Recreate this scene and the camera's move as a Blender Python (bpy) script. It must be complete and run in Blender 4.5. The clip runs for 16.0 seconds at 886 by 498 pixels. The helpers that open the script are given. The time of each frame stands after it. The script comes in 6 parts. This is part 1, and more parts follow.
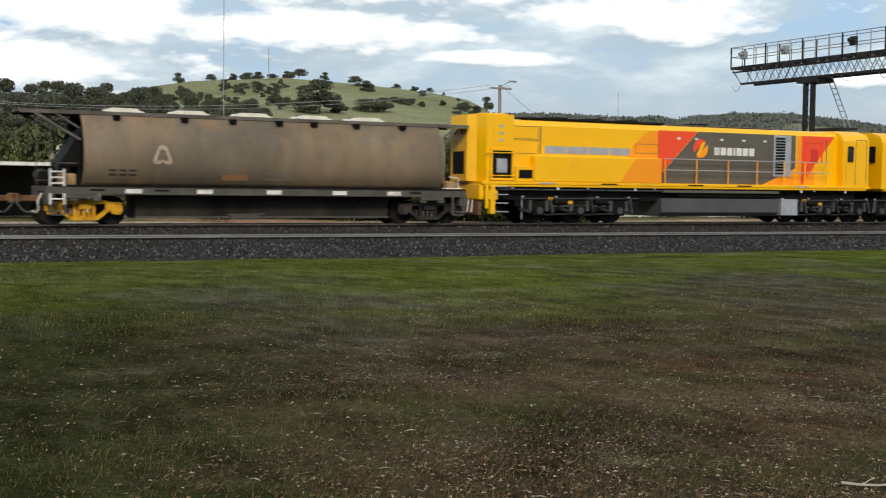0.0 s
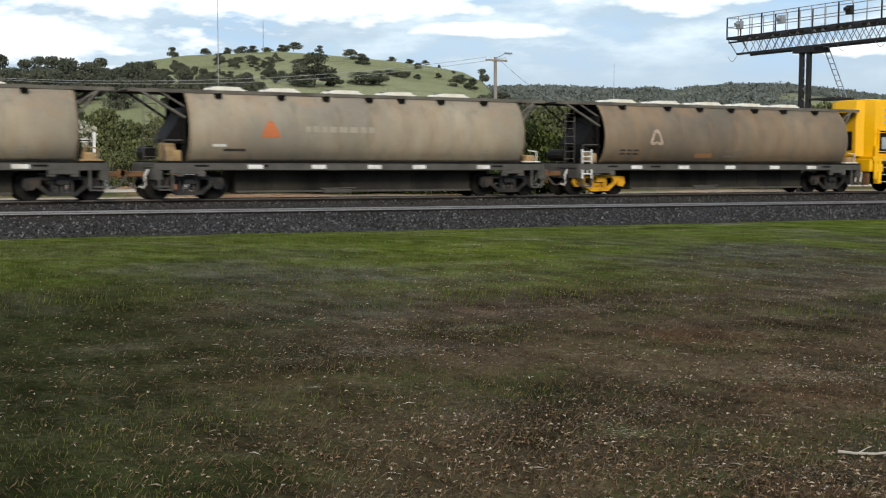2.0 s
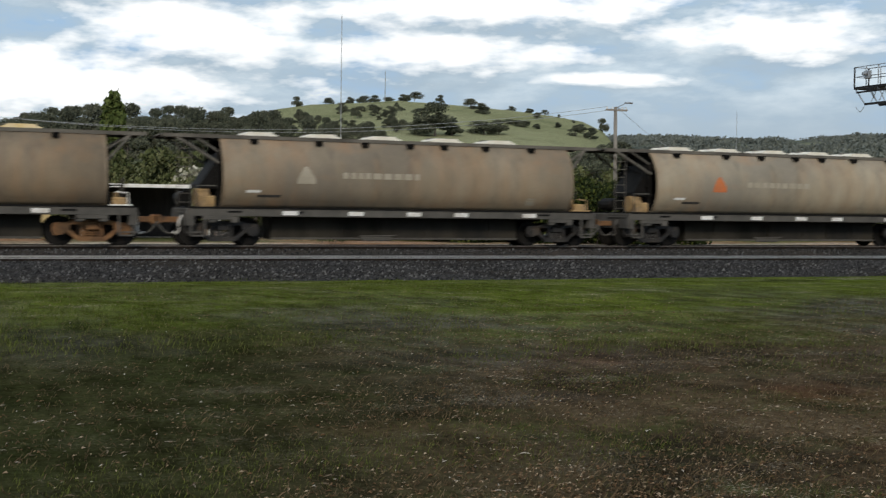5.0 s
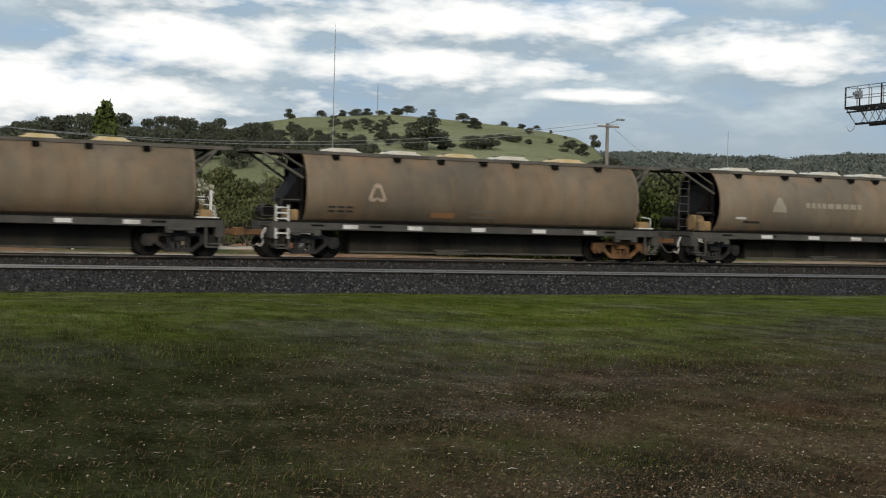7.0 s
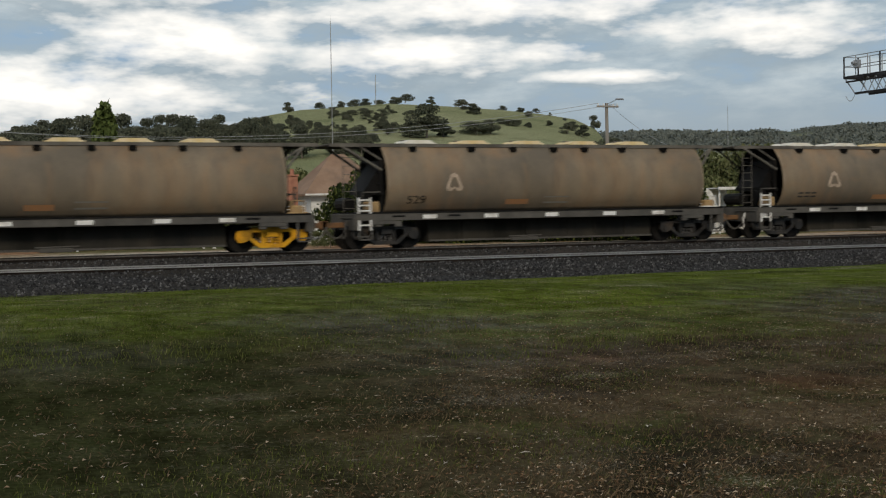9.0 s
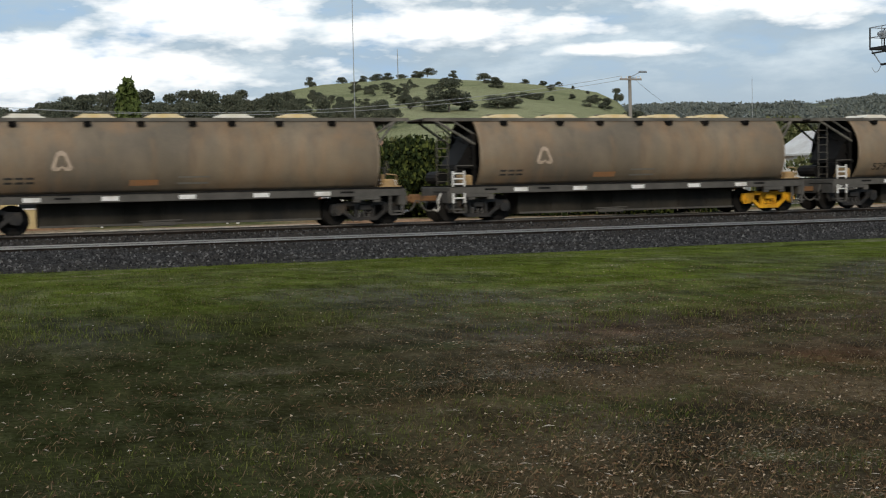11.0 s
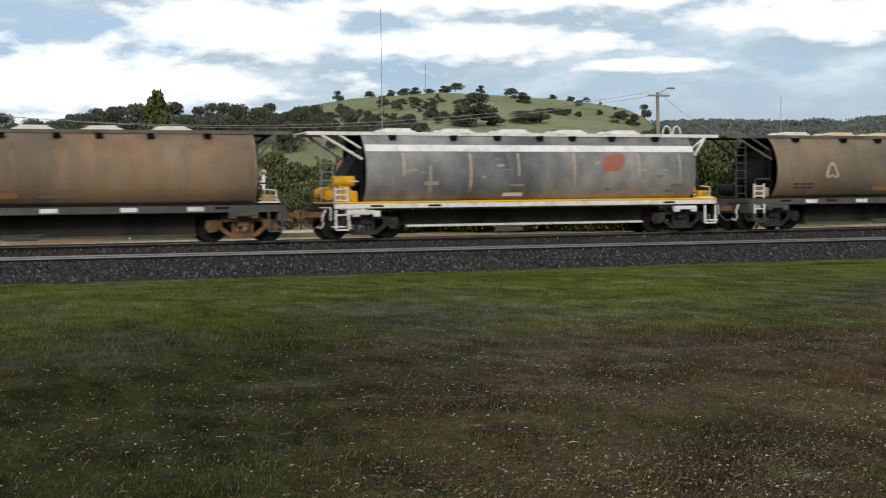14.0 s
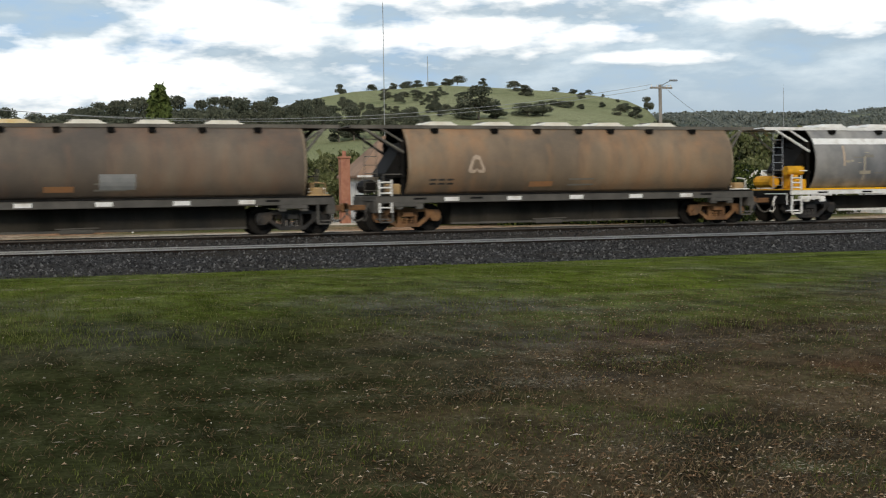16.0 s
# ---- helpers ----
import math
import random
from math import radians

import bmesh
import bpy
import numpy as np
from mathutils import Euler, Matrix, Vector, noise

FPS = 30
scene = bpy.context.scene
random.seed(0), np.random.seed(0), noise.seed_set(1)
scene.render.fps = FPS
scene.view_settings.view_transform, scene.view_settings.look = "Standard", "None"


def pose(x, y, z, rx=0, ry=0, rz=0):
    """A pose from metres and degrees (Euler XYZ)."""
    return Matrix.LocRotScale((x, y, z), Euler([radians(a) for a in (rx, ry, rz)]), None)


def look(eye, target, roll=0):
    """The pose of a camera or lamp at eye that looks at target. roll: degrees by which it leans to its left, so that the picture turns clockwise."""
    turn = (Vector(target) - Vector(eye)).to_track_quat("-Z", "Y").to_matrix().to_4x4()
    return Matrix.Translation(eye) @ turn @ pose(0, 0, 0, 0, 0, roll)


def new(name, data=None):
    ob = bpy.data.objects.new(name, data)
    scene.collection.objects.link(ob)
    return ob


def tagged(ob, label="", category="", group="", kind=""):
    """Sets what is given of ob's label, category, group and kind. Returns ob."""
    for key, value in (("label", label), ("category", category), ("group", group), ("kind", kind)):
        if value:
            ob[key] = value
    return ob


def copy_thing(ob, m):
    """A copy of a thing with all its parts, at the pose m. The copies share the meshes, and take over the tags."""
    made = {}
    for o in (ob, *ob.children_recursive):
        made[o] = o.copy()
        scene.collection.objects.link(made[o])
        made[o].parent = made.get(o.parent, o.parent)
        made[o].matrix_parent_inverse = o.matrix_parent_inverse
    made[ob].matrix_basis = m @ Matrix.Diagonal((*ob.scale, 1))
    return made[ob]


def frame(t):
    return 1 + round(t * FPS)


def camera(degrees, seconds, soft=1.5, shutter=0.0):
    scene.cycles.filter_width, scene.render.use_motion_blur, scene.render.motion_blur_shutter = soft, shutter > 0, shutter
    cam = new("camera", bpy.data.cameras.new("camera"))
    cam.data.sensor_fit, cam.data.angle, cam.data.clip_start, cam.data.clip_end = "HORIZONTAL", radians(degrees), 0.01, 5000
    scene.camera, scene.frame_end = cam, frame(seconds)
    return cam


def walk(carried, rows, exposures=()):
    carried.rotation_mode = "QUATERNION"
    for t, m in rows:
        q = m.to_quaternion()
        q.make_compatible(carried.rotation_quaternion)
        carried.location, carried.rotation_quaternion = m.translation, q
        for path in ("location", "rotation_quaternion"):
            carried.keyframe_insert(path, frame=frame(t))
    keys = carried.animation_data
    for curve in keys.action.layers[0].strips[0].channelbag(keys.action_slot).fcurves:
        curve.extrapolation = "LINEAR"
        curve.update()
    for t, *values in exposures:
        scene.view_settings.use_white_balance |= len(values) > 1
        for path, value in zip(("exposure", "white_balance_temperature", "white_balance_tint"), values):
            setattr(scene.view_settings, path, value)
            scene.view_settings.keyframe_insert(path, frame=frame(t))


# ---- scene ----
cam = camera(39.38, 16.0, soft=1.15, shutter=0.35)

# ---- camera: stands at one spot, hand-held ----
EYE = (0.0, 0.0, 1.30)
TURNS = [  # seconds, yaw, pitch, roll
    (0.0, -27.43, -2.90, -0.71),
    (0.5, -28.33, -2.93, -0.71),
    (1.0, -28.25, -3.64, -0.44),
    (1.5, -27.88, -4.55, -0.47),
    (2.0, -27.61, -4.15, -0.26),
    (2.5, -27.50, -3.66, -0.30),
    (3.0, -27.27, -3.46, -0.47),
    (3.5, -26.71, -2.54, -0.55),
    (4.0, -24.30, -1.19, -0.27),
    (4.5, -23.67, -1.22, -0.19),
    (5.0, -22.14, -1.95, -0.79),
    (5.2, -21.58, -2.34, -0.86),
    (7.3, -22.97, -1.02, -1.79),
    (7.5, -23.55, -0.79, -1.76),
    (8.0, -23.74, 0.72, -2.76),
    (8.5, -23.59, -0.64, -1.25),
    (9.0, -22.42, -1.89, 0.88),
    (11.5, -21.25, -3.08, 1.11),
    (12.0, -20.84, -2.84, 0.84),
    (12.5, -20.35, -1.64, -0.29),
    (13.0, -20.46, -2.22, 0.65),
    (13.5, -20.36, -2.55, 0.79),
    (14.0, -20.15, -2.37, 0.62),
    (14.5, -20.21, -2.85, 0.83),
    (15.0, -20.17, -2.75, 0.88),
    (15.5, -20.16, -2.57, 0.68),
    (16.0, -20.03, -2.69, 0.79),
]
WARM = 6800      # white balance
walk(cam, [(t, pose(*EYE, 90 + pitch, roll, yaw)) for t, yaw, pitch, roll in TURNS],
     [(0.0, -0.03, WARM + 300, 10), (1.0, 0.0, WARM + 250, 10), (1.5, 0.05, WARM + 100, 10), (2.0, 0.18, WARM, 10), (2.6, 0.18, WARM, 10), (3.2, 0.13, WARM, 10), (4.0, 0.0, WARM, 10), (4.5, -0.14, WARM, 10), (5.2, -0.26, WARM, 10), (7.3, -0.42, WARM + 350, 10), (8.0, -0.48, WARM + 650, 10),
      (8.6, -0.55, WARM + 500, 10), (9.2, -0.56, WARM + 250, 10), (11.5, -0.12, WARM + 50, 10), (12.5, -0.09, WARM, 10), (16.0, -0.12, WARM + 150, 10)])

# ---- light ----
SUN_AZ, SUN_EL = 205.0, 30.0      # behind the camera, to its left
TRACK_Y = 39.0
GROUND_Z = -0.30


CLOUD_BANKS = [  # bearing right of the y axis, height angle, half width, half height
    (4.0, 5.2, 8.5, 1.7), (11.0, 7.6, 5.5, 1.4), (21.5, 7.1, 6.0, 0.9), (29.5, 5.9, 3.2, 0.30), (36.3, 7.9, 4.8, 1.1),
    (23.5, 9.2, 8.5, 1.0), (8.0, 10.4, 9.0, 1.1), (45.8, 4.9, 2.4, 0.32), (-10.0, 6.5, 7.0, 1.6), (56.0, 8.0, 7.0, 1.4)]


def make_world():
    world = bpy.data.worlds.new("sky")
    scene.world = world
    world.use_nodes = True
    nt = world.node_tree
    nt.nodes.clear()
    n, l = nt.nodes.new, nt.links.new
    out, bg = n("ShaderNodeOutputWorld"), n("ShaderNodeBackground")
    sky = n("ShaderNodeTexSky")
    sky.sky_type, sky.sun_disc = "NISHITA", False
    sky.sun_elevation, sky.sun_rotation = radians(SUN_EL), radians(SUN_AZ)
    tc, sep = n("ShaderNodeTexCoord"), n("ShaderNodeSeparateXYZ")
    l(tc.outputs["Generated"], sep.inputs[0])

    def math_node(op, a, b=0.0):
        m = n("ShaderNodeMath")
        m.operation = op
        for i, v in enumerate((a, b)):
            if isinstance(v, (int, float)):
                m.inputs[i].default_value = v
            else:
                l(v, m.inputs[i])
        return m.outputs[0]
    up = math_node("ADD", math_node("MAXIMUM", sep.outputs[2], 0.0), 0.28)
    comb = n("ShaderNodeCombineXYZ")
    l(math_node("DIVIDE", sep.outputs[0], up), comb.inputs[0])
    l(math_node("DIVIDE", sep.outputs[1], up), comb.inputs[1])

    def cloud(scale, detail, rough, shift):
        mp, nz = n("ShaderNodeMapping"), n("ShaderNodeTexNoise")
        mp.inputs["Location"].default_value = shift
        l(comb.outputs[0], mp.inputs[0])
        l(mp.outputs[0], nz.inputs["Vector"])
        nz.inputs["Scale"].default_value, nz.inputs["Detail"].default_value = scale, detail
        nz.inputs["Roughness"].default_value = rough
        return nz.outputs[0]

    def ramp(v, stops):
        r = n("ShaderNodeValToRGB")
        e = r.color_ramp.elements
        while len(e) < len(stops):
            e.new(0.5)
        for el, (p, c) in zip(e, stops):
            el.position, el.color = p, (*c, 1)
        l(v, r.inputs[0])
        return r.outputs[0]
    cover = ramp(cloud(2.3, 8, 0.52, (3.1, 1.7, 0)), [(0.43, (0, 0, 0)), (0.57, (1, 1, 1))])
    shade = ramp(cloud(3.4, 7, 0.50, (2.3, 9.2, 2)), [(0.38, (0.56, 0.70, 0.88)), (0.49, (0.85, 0.98, 1.13)), (0.58, (1.60, 1.62, 1.64))])
    tint = n("ShaderNodeMixRGB")
    tint.blend_type = "MULTIPLY"
    tint.inputs[0].default_value = 1.0
    tint.inputs[2].default_value = (0.11, 0.11, 0.115, 1)
    l(sky.outputs[0], tint.inputs[1])
    haze = n("ShaderNodeMixRGB")
    haze.inputs[0].default_value = 0.45
    haze.inputs[2].default_value = (0.50, 0.74, 1.04, 1)
    l(tint.outputs[0], haze.inputs[1])
    mix = n("ShaderNodeMixRGB")
    l(cover, mix.inputs[0])
    l(haze.outputs[0], mix.inputs[1])
    l(shade, mix.inputs[2])
    # the low sky: banks of cumulus by bearing and height angle, white above and grey below
    bear = math_node("MULTIPLY", math_node("ARCTAN2", sep.outputs[0], sep.outputs[1]), 57.2958)
    rise = math_node("MULTIPLY", math_node("ARCSINE", sep.outputs[2]), 57.2958)
    flat = n("ShaderNodeCombineXYZ")
    l(math_node("MULTIPLY", bear, 0.10), flat.inputs[0])
    l(math_node("MULTIPLY", rise, 0.30), flat.inputs[1])

    def puff(scale, detail, shift):
        mp, nz = n("ShaderNodeMapping"), n("ShaderNodeTexNoise")
        mp.inputs["Location"].default_value = shift
        l(flat.outputs[0], mp.inputs[0])
        l(mp.outputs[0], nz.inputs["Vector"])
        nz.inputs["Scale"].default_value, nz.inputs["Detail"].default_value, nz.inputs["Roughness"].default_value = scale, detail, 0.55
        return math_node("SUBTRACT", nz.outputs[0], 0.5)
    coarse, broken = puff(2.2, 6, (1.3, 4.1, 0)), puff(5.5, 3, (7.7, 2.2, 0))

    def banks(drop):
        best = None
        for b, e, w, h in CLOUD_BANKS:
            u = math_node("DIVIDE", math_node("SUBTRACT", bear, b), w)
            v = math_node("DIVIDE", math_node("SUBTRACT", rise, e - drop * h), h)
            q = math_node("SQRT", math_node("ADD", math_node("MULTIPLY", u, u), math_node("MULTIPLY", v, v)))
            best = q if best is None else math_node("MINIMUM", best, q)
        d = math_node("SUBTRACT", 1.0, best)
        d = math_node("MAXIMUM", d, -0.9)
        return math_node("ADD", d, math_node("ADD", math_node("MULTIPLY", coarse, 2.6), math_node("MULTIPLY", broken, 1.5)))

    def blend(f, a, b):
        m = n("ShaderNodeMixRGB")
        for sk, v in zip(m.inputs, (f, a, b)):
            if isinstance(v, tuple):
                sk.default_value = (*v, 1)
            else:
                l(v, sk)
        return m.outputs[0]
    veil = ramp(math_node("ADD", puff(1.7, 6, (3.0, 8.0, 0)), 0.5), [(0.36, (0.42, 0.64, 0.92)), (0.50, (0.50, 0.665, 0.83)), (0.64, (0.77, 0.92, 1.05))])
    low = blend(ramp(math_node("DIVIDE", rise, 10.0), [(0.30, (1, 1, 1)), (0.58, (0, 0, 0))]), veil, (0.48, 0.61, 0.74))
    low = blend(ramp(math_node("ADD", math_node("MULTIPLY", banks(0.9), 0.5), 0.5), [(0.36, (0, 0, 0)), (0.85, (0.75, 0.75, 0.75))]), low, (0.465, 0.60, 0.73))
    low = blend(ramp(math_node("ADD", math_node("MULTIPLY", banks(0.0), 0.5), 0.5), [(0.38, (0, 0, 0)), (0.66, (0.58, 0.58, 0.58)), (0.95, (1, 1, 1))]), low, (1.55, 1.58, 1.61))
    whole = blend(ramp(math_node("DIVIDE", rise, 20.0), [(0.56, (0, 0, 0)), (0.80, (1, 1, 1))]), low, mix.outputs[0])
    l(whole, bg.inputs[0])
    bg.inputs[1].default_value = 1.0
    l(bg.outputs[0], out.inputs[0])


make_world()
sun = new("sun", bpy.data.lights.new("sun", "SUN"))
sun.data.energy, sun.data.angle, sun.data.color = 2.1, radians(12), (1.0, 0.93, 0.82)
_a, _e = radians(SUN_AZ), radians(SUN_EL)
_d = Vector((math.sin(_a) * math.cos(_e), math.cos(_a) * math.cos(_e), math.sin(_e)))
sun.matrix_world = look(_d * 60, (0, 0, 0))


# ---- materials ----
class Nodes:
    """A small helper round one node material."""

    def __init__(self, name):
        self.mat = bpy.data.materials.new(name)
        self.mat.use_nodes = True
        self.nt = self.mat.node_tree
        self.bsdf = self.nt.nodes["Principled BSDF"]
        self.tc = self.nt.nodes.new("ShaderNodeTexCoord")

    def put(self, value, socket):
        if hasattr(value, "is_output"):
            self.nt.links.new(value, socket)
        elif isinstance(value, (tuple, list)) and len(value) == 3 and len(socket.default_value) == 4:
            socket.default_value = (*value, 1)
        else:
            socket.default_value = value

    def noise(self, scale, detail=4.0, rough=0.55, stretch=(1, 1, 1), coords="Object"):
        mp, nz = self.nt.nodes.new("ShaderNodeMapping"), self.nt.nodes.new("ShaderNodeTexNoise")
        mp.inputs["Scale"].default_value = stretch
        self.nt.links.new(self.tc.outputs[coords], mp.inputs[0])
        self.nt.links.new(mp.outputs[0], nz.inputs["Vector"])
        nz.inputs["Scale"].default_value, nz.inputs["Detail"].default_value, nz.inputs["Roughness"].default_value = scale, detail, rough
        return nz.outputs[0]

    def ramp(self, v, a, b, ca=(0, 0, 0), cb=(1, 1, 1)):
        r = self.nt.nodes.new("ShaderNodeValToRGB")
        e = r.color_ramp.elements
        e[0].position, e[1].position, e[0].color, e[1].color = a, b, (*ca, 1), (*cb, 1)
        self.put(v, r.inputs[0])
        return r.outputs[0]

    def mix(self, fac, a, b, mode="MIX"):
        m = self.nt.nodes.new("ShaderNodeMixRGB")
        m.blend_type = mode
        for s, v in zip(m.inputs, (fac, a, b)):
            self.put(v, s)
        return m.outputs[0]

    def math(self, op, a, b=0.0):
        m = self.nt.nodes.new("ShaderNodeMath")
        m.operation = op
        self.put(a, m.inputs[0])
        self.put(b, m.inputs[1])
        return m.outputs[0]

    def axis(self, i, coords="Object"):
        s = self.nt.nodes.new("ShaderNodeSeparateXYZ")
        self.nt.links.new(self.tc.outputs[coords], s.inputs[0])
        return s.outputs[i]

    def random(self, island=True):
        if island:
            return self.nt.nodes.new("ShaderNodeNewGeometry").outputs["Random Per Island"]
        return self.nt.nodes.new("ShaderNodeObjectInfo").outputs["Random"]

    def done(self, color, rough=0.8, metal=0.0, bump=None, strength=0.3, distance=0.02, spec=0.5):
        self.put(color, self.bsdf.inputs["Base Color"])
        self.put(rough, self.bsdf.inputs["Roughness"])
        self.put(metal, self.bsdf.inputs["Metallic"])
        self.put(spec, self.bsdf.inputs["Specular IOR Level"])
        if bump is not None:
            b = self.nt.nodes.new("ShaderNodeBump")
            b.inputs["Strength"].default_value, b.inputs["Distance"].default_value = strength, distance
            self.nt.links.new(bump, b.inputs["Height"])
            self.nt.links.new(b.outputs[0], self.bsdf.inputs["Normal"])
        return self.mat


def plain(name, a, b, scale=3.0, fine=40.0, rough=0.7, metal=0.0, strength=0.15, dirt=None, dirt_amount=0.5, stretch=(1, 1, 1), spec=None):
    """Two colours in patches, a finer grain over them, and dirt blotches on request."""
    k = Nodes(name)
    if spec is None:      # dusty matt surfaces hardly shine
        spec = 0.12 if rough > 0.55 else 0.45
    c = k.mix(k.ramp(k.noise(scale, 5, 0.6, stretch), 0.35, 0.65), a, b)
    if dirt:
        d = k.ramp(k.noise(scale * 0.6, 6, 0.65, stretch), 0.62 - 0.3 * dirt_amount, 0.80)
        c = k.mix(d, c, dirt)
    g = k.noise(fine, 3, 0.6)
    c = k.mix(0.18 if rough > 0.5 else 0.07, c, k.ramp(g, 0.3, 0.7, (0.25, 0.25, 0.25), (1, 1, 1)), "MULTIPLY")
    return k.done(c, rough, metal, g, strength, 0.01, spec)


def wagon_paint(name, low, high, rust, stripe_amount=0.4):
    """Weathered tank paint: dust and rust in upright streaks and blotches."""
    k = Nodes(name)
    tall = k.noise(1.1, 6, 0.6, (1.0, 1.0, 0.10))
    patch = k.noise(0.5, 4, 0.55, (1, 1, 0.8))
    c = k.mix(k.ramp(patch, 0.38, 0.66), low, high)
    blotch = k.ramp(k.noise(0.35, 5, 0.6, (1, 1, 0.6)), 0.40, 0.64, (0.72, 0.72, 0.74), (1.05, 1.0, 0.93))
    c = k.mix(1.0, c, blotch, "MULTIPLY")
    c = k.mix(k.math("MULTIPLY", k.ramp(tall, 0.48, 0.72), stripe_amount), c, rust)
    c = k.mix(k.math("MULTIPLY", k.ramp(k.noise(2.4, 5, 0.65, (1, 1, 0.06)), 0.52, 0.70), 0.30), c, (0.06, 0.055, 0.05))
    # rusty blooms and dusty grey panels, different on every wagon
    c = k.mix(k.math("MULTIPLY", k.ramp(k.noise(0.42, 5, 0.6, (0.8, 1, 1.4)), 0.54, 0.72), 0.55), c, rust)
    fine = k.noise(28, 4, 0.6)
    c = k.mix(0.2, c, k.ramp(fine, 0.3, 0.7, (0.3, 0.3, 0.3), (1, 1, 1)), "MULTIPLY")
    return k.done(c, 0.62, 0.0, fine, 0.12, 0.01, 0.22)


BROWN = wagon_paint("brown_wagon_paint", (0.182, 0.150, 0.108), (0.262, 0.208, 0.148), (0.29, 0.160, 0.074), 0.5)
OLIVE_DIM = wagon_paint("browned_olive_wagon_paint", (0.235, 0.196, 0.142), (0.305, 0.256, 0.190), (0.30, 0.165, 0.08), 0.5)
RUSTY = wagon_paint("rust_washed_wagon_paint", (0.196, 0.150, 0.104), (0.290, 0.212, 0.142), (0.36, 0.18, 0.08), 0.6)
SOOTY = wagon_paint("sooty_brown_wagon_paint", (0.130, 0.107, 0.086), (0.200, 0.158, 0.120), (0.25, 0.125, 0.070), 0.45)
OLIVE = wagon_paint("olive_grey_wagon_paint", (0.31, 0.272, 0.205), (0.40, 0.354, 0.272), (0.34, 0.19, 0.09), 0.38)
GREYTANK = wagon_paint("bluish_grey_wagon_paint", (0.13, 0.137, 0.142), (0.34, 0.34, 0.335), (0.40, 0.37, 0.32), 0.4)
RIM = plain("pale_rusty_rim", (0.30, 0.24, 0.17), (0.20, 0.15, 0.10), 2.0, 30, 0.75)
SILL = plain("grey_sill_paint", (0.075, 0.071, 0.064), (0.115, 0.107, 0.094), 1.5, 30, 0.75, dirt=(0.06, 0.055, 0.05), dirt_amount=0.4)
ROOF = plain("roof_steel", (0.11, 0.10, 0.085), (0.17, 0.155, 0.13), 1.2, 25, 0.75, dirt=(0.05, 0.045, 0.04))
# black steel parts, and the painted shadow line along the wagon decks
DARK = plain("grimy_black_steel_and_shade", (0.005, 0.0048, 0.0045), (0.012, 0.011, 0.010), 2.0, 30, 0.7, dirt=(0.035, 0.026, 0.019), dirt_amount=0.15)
UNDER = plain("underframe_steel", (0.017, 0.0155, 0.012), (0.050, 0.044, 0.034), 0.8, 20, 0.75, dirt=(0.02, 0.02, 0.02), stretch=(1, 1, 0.3))
BOGIE = plain("oily_bogie_steel", (0.010, 0.009, 0.008), (0.028, 0.024, 0.020), 3.0, 30, 0.5, dirt=(0.075, 0.052, 0.032), dirt_amount=0.3)
BOGIE_Y = plain("yellow_bogie_paint", (0.78, 0.40, 0.025), (0.66, 0.32, 0.025), 3.0, 30, 0.6, dirt=(0.09, 0.055, 0.02), dirt_amount=0.4)
BOGIE_R = plain("rusty_bogie_paint", (0.26, 0.14, 0.065), (0.16, 0.085, 0.045), 3.0, 30, 0.75, dirt=(0.05, 0.04, 0.03), dirt_amount=0.5)
WHEEL = plain("worn_wheel_steel", (0.008, 0.0075, 0.007), (0.020, 0.018, 0.016), 4.0, 30, 0.6, 0.2)
HATCH = plain("cream_hatch_lid", (0.70, 0.66, 0.55), (0.80, 0.77, 0.68), 2.0, 25, 0.6, dirt=(0.48, 0.36, 0.20), dirt_amount=0.35)
HATCH_Y = plain("yellowed_hatch_lid", (0.70, 0.52, 0.24), (0.76, 0.64, 0.42), 2.0, 25, 0.6, dirt=(0.42, 0.26, 0.10), dirt_amount=0.4)
WHITE = plain("white_paint", (0.70, 0.69, 0.65), (0.80, 0.79, 0.76), 3.0, 30, 0.6, dirt=(0.40, 0.35, 0.28), dirt_amount=0.4)
TAN = plain("tan_equipment_paint", (0.42, 0.27, 0.12), (0.36, 0.25, 0.14), 4.0, 30, 0.65, dirt=(0.10, 0.07, 0.045))
YELLOW = plain("yellow_loco_paint", (0.93, 0.475, 0.004), (0.95, 0.51, 0.005), 0.7, 18, 0.38, strength=0.04, dirt=(0.62, 0.36, 0.02), dirt_amount=0.1)
ORANGE = plain("orange_loco_paint", (0.93, 0.30, 0.008), (0.94, 0.33, 0.009), 0.9, 18, 0.38, strength=0.04)
RED = plain("red_loco_paint", (0.88, 0.070, 0.020), (0.90, 0.085, 0.024), 0.9, 18, 0.38, strength=0.04)
RED_DEEP = plain("deep_red_loco_paint", (0.60, 0.030, 0.018), (0.66, 0.04, 0.02), 0.9, 18, 0.4, strength=0.04)
LOCOGREY = plain("grey_loco_paint", (0.095, 0.085, 0.065), (0.12, 0.105, 0.08), 0.9, 18, 0.42, strength=0.04)
SILVER = plain("dull_silver_grille", (0.36, 0.38, 0.42), (0.46, 0.48, 0.52), 3, 40, 0.45, 0.3)
TANK = plain("dark_grey_tank_paint", (0.06, 0.065, 0.065), (0.085, 0.09, 0.088), 1.0, 25, 0.55)
LOGO_PALE = plain("faded_cream_marking", (0.50, 0.39, 0.29), (0.37, 0.29, 0.22), 7.0, 40, 0.75)
LOGO_ORANGE = plain("faded_orange_marking", (0.58, 0.17, 0.06), (0.44, 0.16, 0.075), 5.0, 40, 0.75)
LOGO_RED = plain("faded_red_marking", (0.44, 0.12, 0.07), (0.26, 0.15, 0.12), 2.2, 40, 0.75)
PLAQUE = plain("orange_brown_panel", (0.42, 0.20, 0.09), (0.34, 0.19, 0.10), 6.0, 40, 0.75)
